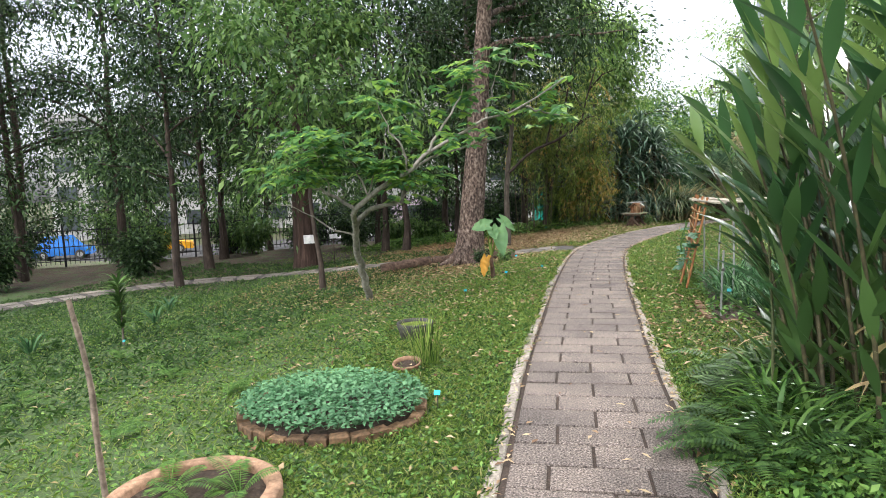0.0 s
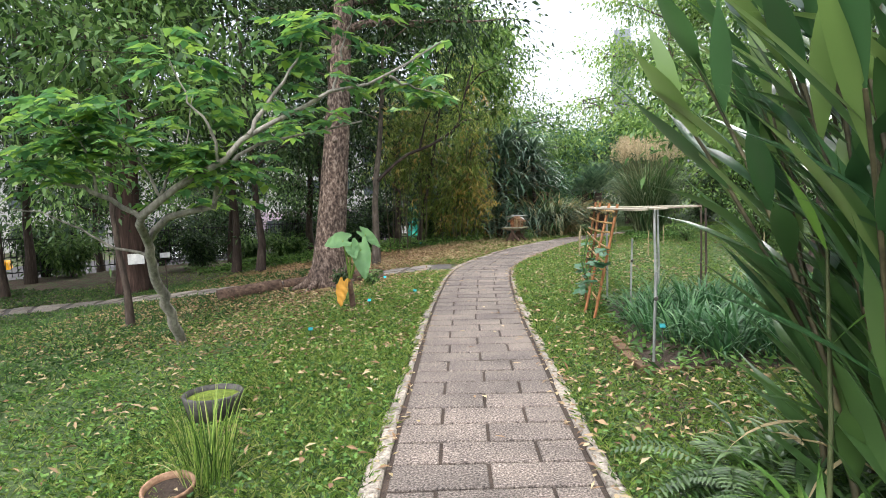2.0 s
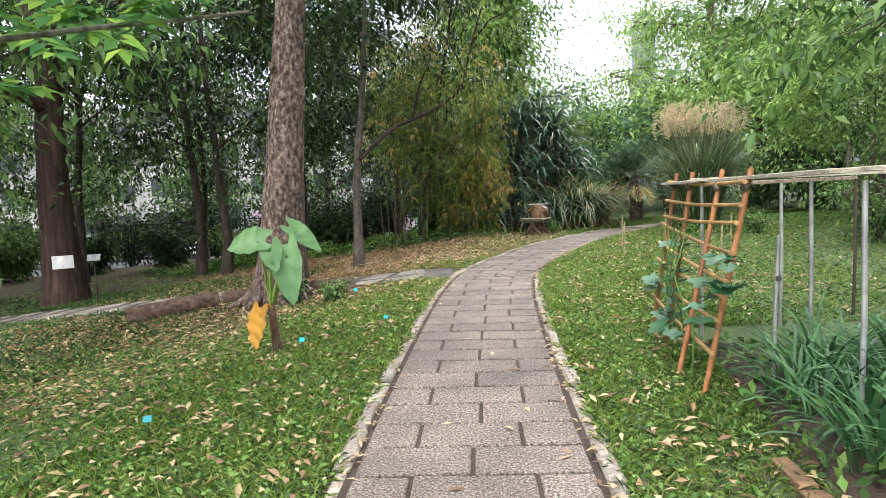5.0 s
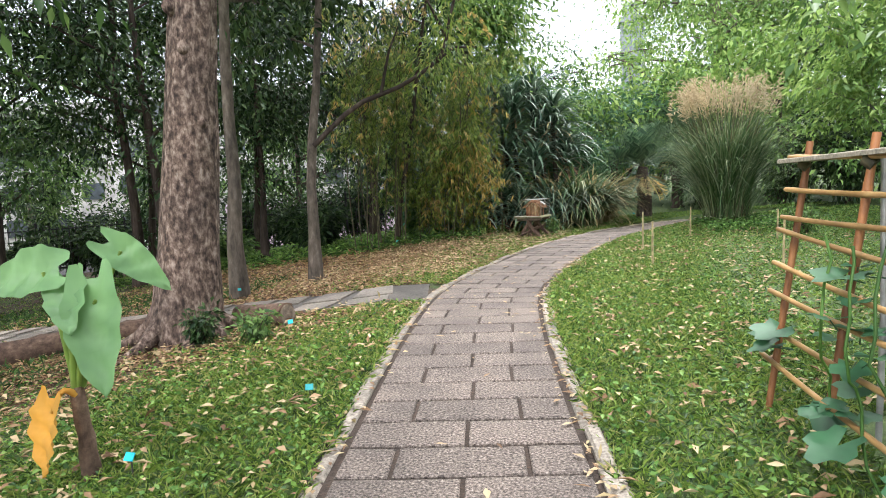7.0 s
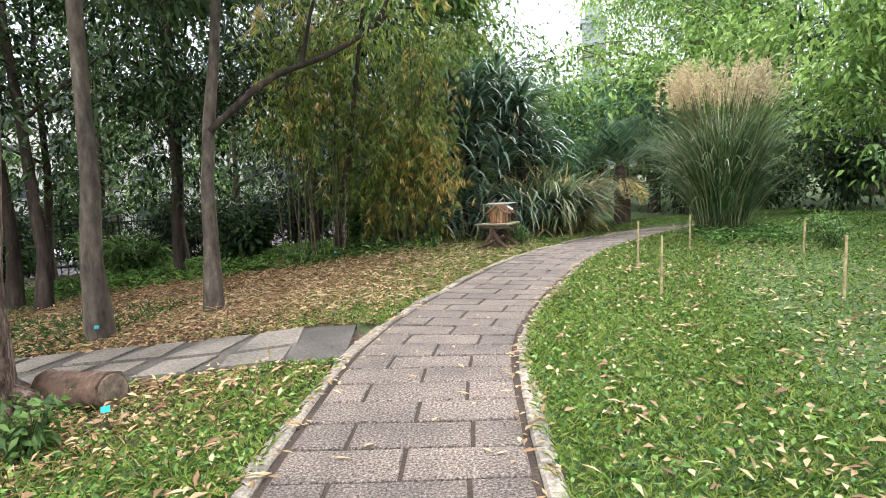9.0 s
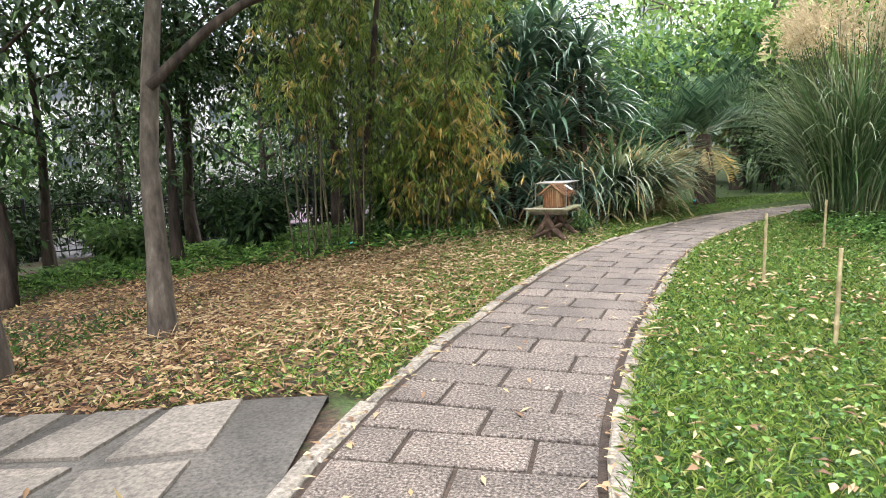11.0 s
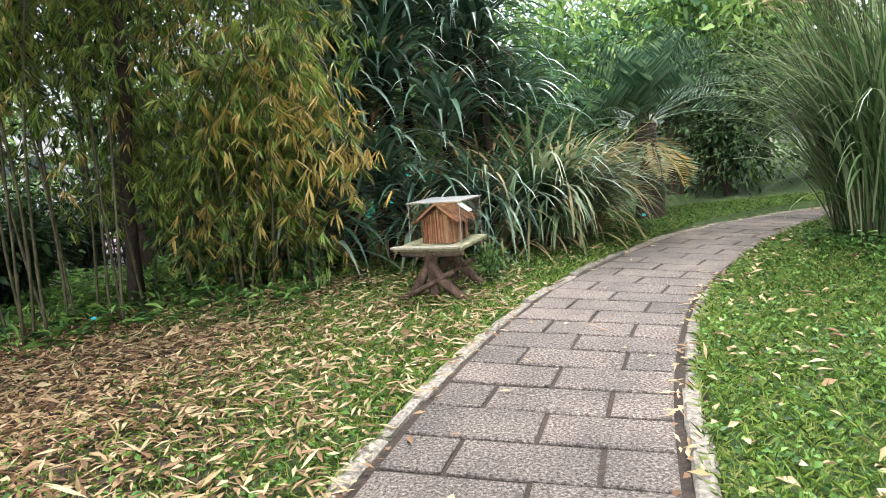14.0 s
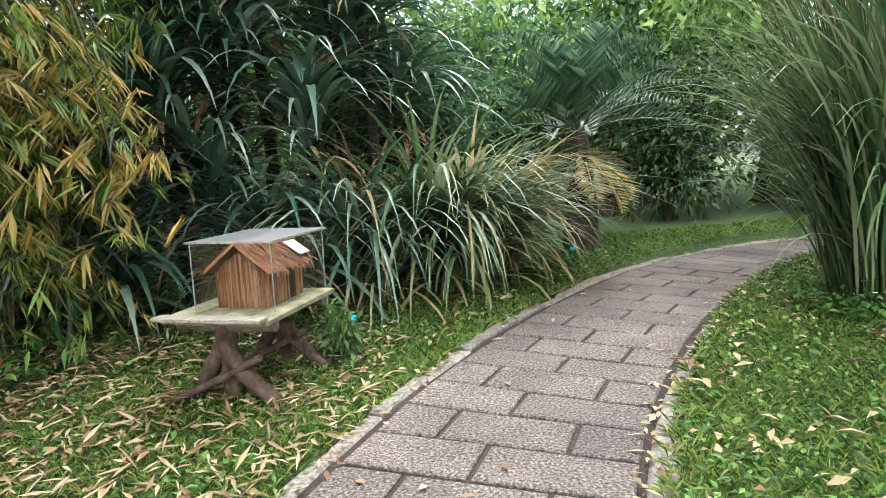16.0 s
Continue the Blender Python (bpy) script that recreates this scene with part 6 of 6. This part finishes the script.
for sgn in (-1, 1):
    s = 0.1
    while s < seg[-1] - 2:
        ln = rg.uniform(0.3, 0.62)
        a, b = s + 0.006, s + ln - 0.008
        o0, o1 = sgn * (HALF + 0.028 + rg.normal(0, 0.005)), sgn * (HALF + 0.118 + rg.normal(0, 0.012))
        zt = 0.008 + rg.normal(0, 0.008)
        g = Geo()
        ring = [on_path(a, o0), on_path(b, o0), on_path(b, o1), on_path(a, o1)]
        rin = [on_path(a + 0.012, o0 + sgn * 0.012), on_path(b - 0.012, o0 + sgn * 0.012), on_path(b - 0.012, o1 - sgn * 0.014), on_path(a + 0.012, o1 - sgn * 0.014)]
        v = [(*q, -0.07) for q in ring] + [(*q, zt - 0.012) for q in ring] + [(*q, zt + rg.normal(0, 0.003)) for q in rin]
        f = [(r * 4 + q, r * 4 + (q + 1) % 4, (r + 1) * 4 + (q + 1) % 4, (r + 1) * 4 + q) for r in range(2) for q in range(4)] + [(8, 9, 10, 11)]
        g.add(v, f)
        part("kerb_stone", g, "kerbstone", paved, smooth=False)
        s += ln

# ---- grass, weeds and fallen leaves ----
rg = np.random.default_rng(401)
def scatter(n, x0, x1, y0, y1, dmin=0.66, dmax=13.0, keep=None):
    x, y = rg.uniform(x0, x1, n), rg.uniform(y0, y1, n)
    d = path_distance(x, y)
    ok = (d > dmin) & (d < dmax) & (line_distance(x, y, SIDE_MID[::4]) > 0.58)
    ok &= (np.hypot((x - 0.14) / 0.74, (y - 2.2) / 0.66) > 1) & (np.hypot(x - 0.1, y - 0.7) > 0.5) & ~((x > 3.1) & (x < 5.4) & (y > 5.7) & (y < 9.6)) & (np.hypot(x + 0.14, y - 4.6) > 0.23)
    if keep is not None:
        ok &= rg.random(n) < keep(x, y, d)
    x, y = x[ok], y[ok]
    return x, y, ground_z(x, y) - 0.015


lush = lambda x, y, d: np.clip(1.1 - litter_cover(x, y) * 1.0, 0.09, 1) * np.where(d < 2.6, 1, np.where(d < 4.5, 0.5, 0.22))
for nm, mat, cnt, L, W, lab in (("lawn_grass", "grass", 480000, (0.05, 0.12), (0.006, 0.012), "short lush green lawn grass"), ("lawn_weeds", "weed", 250000, (0.022, 0.055), (0.013, 0.03), "low broad-leaved weeds among the grass")):
    g = Geo()
    x, y, z = scatter(int(cnt * 1.5), -13, 9.5, -2.5, 25, keep=lush)
    k = len(x)
    d = rg.normal(0, 0.75, (k, 3)) * [1, 1, 0] + [0, 0, 0.75 if nm == "lawn_grass" else 0.4]
    z = z + (0 if nm == "lawn_grass" else 1) * rg.uniform(0.0, 0.04, k)
    leaves(g, np.stack([x, y, z], -1), d, rg.normal(0, 1, (k, 3)) * [1, 1, 0.3] if nm == "lawn_grass" else rg.normal(0, 0.4, (k, 3)) + [0, 0, 1], rg.uniform(*L, k), rg.uniform(*W, k), 0.1, 0.2)
    tagged(part(nm, g, mat, None, lab, kind="stuff"), category="grass")
g = Geo()
x, y, z = scatter(300000, -1.4, 5.2, -1.0, 22, 0.66, 2.3, lush)
k = len(x)
leaves(g, np.stack([x, y, z + rg.uniform(0, 0.02, k)], -1), rg.normal(0, 0.6, (k, 3)) * [1, 1, 0] + [0, 0, 0.8], rg.normal(0, 1, (k, 3)) * [1, 1, 0.3], rg.uniform(0.045, 0.1, k), rg.uniform(0.004, 0.007, k), 0.1, 0.25)
tagged(part("fine_turf", g, "grass", None, "fine short turf along the path edges", kind="stuff"), category="grass")
g = Geo()
x, y, z = scatter(95000, -7, 9, 0.3, 24, 0.7, 9, lush)
k = len(x)
leaves(g, np.stack([x, y, z + rg.uniform(0.02, 0.07, k)], -1), rg.normal(0, 1, (k, 3)) * [1, 1, 0.3] + [0, 0, 0.3], rg.normal(0, 0.5, (k, 3)) + [0, 0, 1], rg.uniform(0.025, 0.06, k), rg.uniform(0.014, 0.03, k), 0.15, 0.2)
tagged(part("lawn_herbs", g, "weed", None, "taller leafy herbs standing out of the lawn", kind="stuff"), category="grass")
# far grass under the trees: their shade is put into its darker colour
g = Geo()
x, y, z = scatter(36000, -14, -2.5, 0, 17, 2.5, 17)
k = len(x)
leaves(g, np.stack([x, y, z], -1), rg.normal(0, 0.7, (k, 3)) * [1, 1, 0] + [0, 0, 0.6], rg.normal(0, 1, (k, 3)) * [1, 1, 0.4], rg.uniform(0.08, 0.18, k), rg.uniform(0.014, 0.03, k), 0.1, 0.2)
tagged(part("shade_grass", g, "fern_dark", None, "coarse grass coloured darker to deepen the shade of the trees", kind="stuff"), category="grass")
g = Geo()
k = 6500
x, y = rg.uniform(3.16, 4.6, k), rg.uniform(1.3, 3.7, k)
leaves(g, np.stack([x, y, ground_z(x, y) + rg.uniform(0, 0.12, k)], -1), rg.normal(0, 1, (k, 3)) * [1, 1, 0.4] + [0, 0, 0.5], rg.normal(0, 0.5, (k, 3)) + [0, 0, 1], rg.uniform(0.04, 0.1, k), 0.034, 0.12, 0.2)
x, y = rg.uniform(5.0, 6.6, 3000), rg.uniform(18.3, 20.8, 3000)
leaves(g, np.stack([x, y, ground_z(x, y) + rg.uniform(0, 0.16, 3000)], -1), rg.normal(0, 1, (3000, 3)) * [1, 1, 0.4] + [0, 0, 0.3], rg.normal(0, 0.5, (3000, 3)) + [0, 0, 1], rg.uniform(0.04, 0.09, 3000), 0.035, 0.12, 0.2)
x, y = rg.uniform(3.05, 5.2, 1600), rg.uniform(5.6, 9.0, 1600)
leaves(g, np.stack([x, y, 0.045 + rg.uniform(0, 0.08, 1600)], -1), rg.normal(0, 1, (1600, 3)) * [1, 1, 0.4] + [0, 0, 0.3], rg.normal(0, 0.5, (1600, 3)) + [0, 0, 1], rg.uniform(0.05, 0.13, 1600), 0.04, 0.12, 0.2)
x, y = rg.uniform(-9, 0.5, 9000), rg.uniform(19.5, 25, 9000)
leaves(g, np.stack([x, y, ground_z(x, y) + rg.uniform(0, 0.2, 9000)], -1), rg.normal(0, 1, (9000, 3)) * [1, 1, 0.4] + [0, 0, 0.6], rg.normal(0, 0.5, (9000, 3)) + [0, 0, 1], rg.uniform(0.08, 0.22, 9000), 0.03, 0.12, 0.3)
tagged(part("undergrowth", g, "weed", None, "tangled low green undergrowth", kind="stuff"), category="undergrowth")
g = Geo()
strew = lambda x, y, d: np.clip(litter_cover(x, y), 0.02, 1) * np.where(d < 5, 1, 0.6)
x, y, z = scatter(125000, -7, 1.4, 7.5, 24, 0.66, 9, strew)
k = len(x)
leaves(g, np.stack([x, y, z + rg.uniform(0.008, 0.03, k)], -1), rg.normal(0, 1, (k, 3)) * [1, 1, 0.14], rg.normal(0, 0.25, (k, 3)) + [0, 0, 1], 0.03 + 0.105 * rg.random(k) ** 1.7, rg.uniform(0.01, 0.036, k), 0.25, 0.04)
x, y, z = scatter(1000, 2.3, 4.6, 4.2, 7.2, 0.68, 3, lambda x, y, d: 0.25 + 0.75 * litter_cover(x, y))
k = len(x)
leaves(g, np.stack([x, y, z + rg.uniform(0.02, 0.06, k)], -1), rg.normal(0, 1, (k, 3)) * [1, 1, 0.2], rg.normal(0, 0.35, (k, 3)) + [0, 0, 1], rg.uniform(0.04, 0.1, k), rg.uniform(0.02, 0.04, k), 0.25, 0.03)
tagged(part("leaf_litter", g, "litter", None, "thick brown and tan fallen leaves and bamboo sheaths", kind="stuff"), category="fallen leaves")
g = Geo()
thin = lambda x, y, d: np.where(x > 1.2, np.interp(y, [0, 5, 8, 12, 20, 25], [0.05, 0.2, 0.7, 0.75, 0.55, 0.2]), np.interp(y, [0, 4, 7, 12], [0.15, 0.3, 1, 1])) * np.clip(1.5 - d * 0.2, 0.1, 1)
x, y, z = scatter(14000, -5, 7.5, 0.5, 24, 0.66, 7, thin)
hx2, hy2, hz2 = scatter(900, -3, 6.0, 2.5, 22, 0.75, 4, thin)
m = 7
x = np.r_[x, (hx2[:, None] + rg.normal(0, 0.07, (len(hx2), m))).ravel()]
y = np.r_[y, (hy2[:, None] + rg.normal(0, 0.07, (len(hy2), m))).ravel()]
far = path_distance(x, y) > 0.68
x, y = x[far], y[far]
z = ground_z(x, y) - 0.015
xs2, ys2, zs2 = scatter(6500, -2.0, 2.4, 14.8, 21.0, 0.66, 4)
leaves(g, np.stack([xs2, ys2, zs2 + rg.uniform(0.045, 0.08, len(xs2))], -1), rg.normal(0, 1, (len(xs2), 3)) * [1, 1, 0.2], rg.normal(0, 0.3, (len(xs2), 3)) + [0, 0, 1], rg.uniform(0.05, 0.17, len(xs2)), rg.uniform(0.01, 0.021, len(xs2)), 0.2, 0.03)
k = len(x)
leaves(g, np.stack([x, y, z + rg.uniform(0.045, 0.075, k)], -1), rg.normal(0, 1, (k, 3)) * [1, 1, 0.2], rg.normal(0, 0.3, (k, 3)) + [0, 0, 1], 0.03 + 0.085 * rg.random(k) ** 1.6, rg.uniform(0.016, 0.04, k), 0.3, 0.05)
st, off = rg.uniform(6, seg[-1] - 4, 1500), rg.choice([-1, 1], 1500, p=[0.35, 0.65]) * rg.normal(0.6, 0.04, 1500)
p = np.c_[on_path(st, off), rg.uniform(0.006, 0.03, 1500)]
leaves(g, p, rg.normal(0, 1, (1500, 3)) * [1, 1, 0.1], rg.normal(0, 0.2, (1500, 3)) + [0, 0, 1], rg.uniform(0.03, 0.09, 1500), rg.uniform(0.012, 0.03, 1500), 0.2, 0.03)
st, off = rg.uniform(5, seg[-1] - 4, 110), rg.uniform(-0.5, 0.5, 110)
p = np.c_[on_path(st, off), np.full(110, 0.008)]
leaves(g, p, rg.normal(0, 1, (110, 3)) * [1, 1, 0.03], np.tile([0, 0, 1.0], (110, 1)), rg.uniform(0.04, 0.11, 110), rg.uniform(0.015, 0.035, 110), 0.2, 0.0)
tagged(part("fallen_leaves", g, "litter_lawn", None, "scattered pale fallen leaves on lawn and path", kind="stuff"), category="fallen leaves")
g = Geo()
x, y = np.r_[rg.uniform(2.95, 3.6, 26), rg.uniform(5.2, 6.6, 24)], np.r_[rg.uniform(1.8, 3.2, 26), rg.uniform(18.4, 20.4, 24)]
p = np.repeat(np.stack([x, y, ground_z(x, y) + 0.2], -1), 5, 0)
a = np.tile(np.arange(5) * 1.257, 50)
leaves(g, p, np.stack([np.cos(a), np.sin(a), np.full(250, 0.3)], -1), np.tile([0, 0, 1.0], (250, 1)), 0.02, 0.014, 0.1, 0.1)
tagged(part("white_flowers", g, "petal", None, "tiny white flowers among the weeds", kind="stuff"), category="flowers")
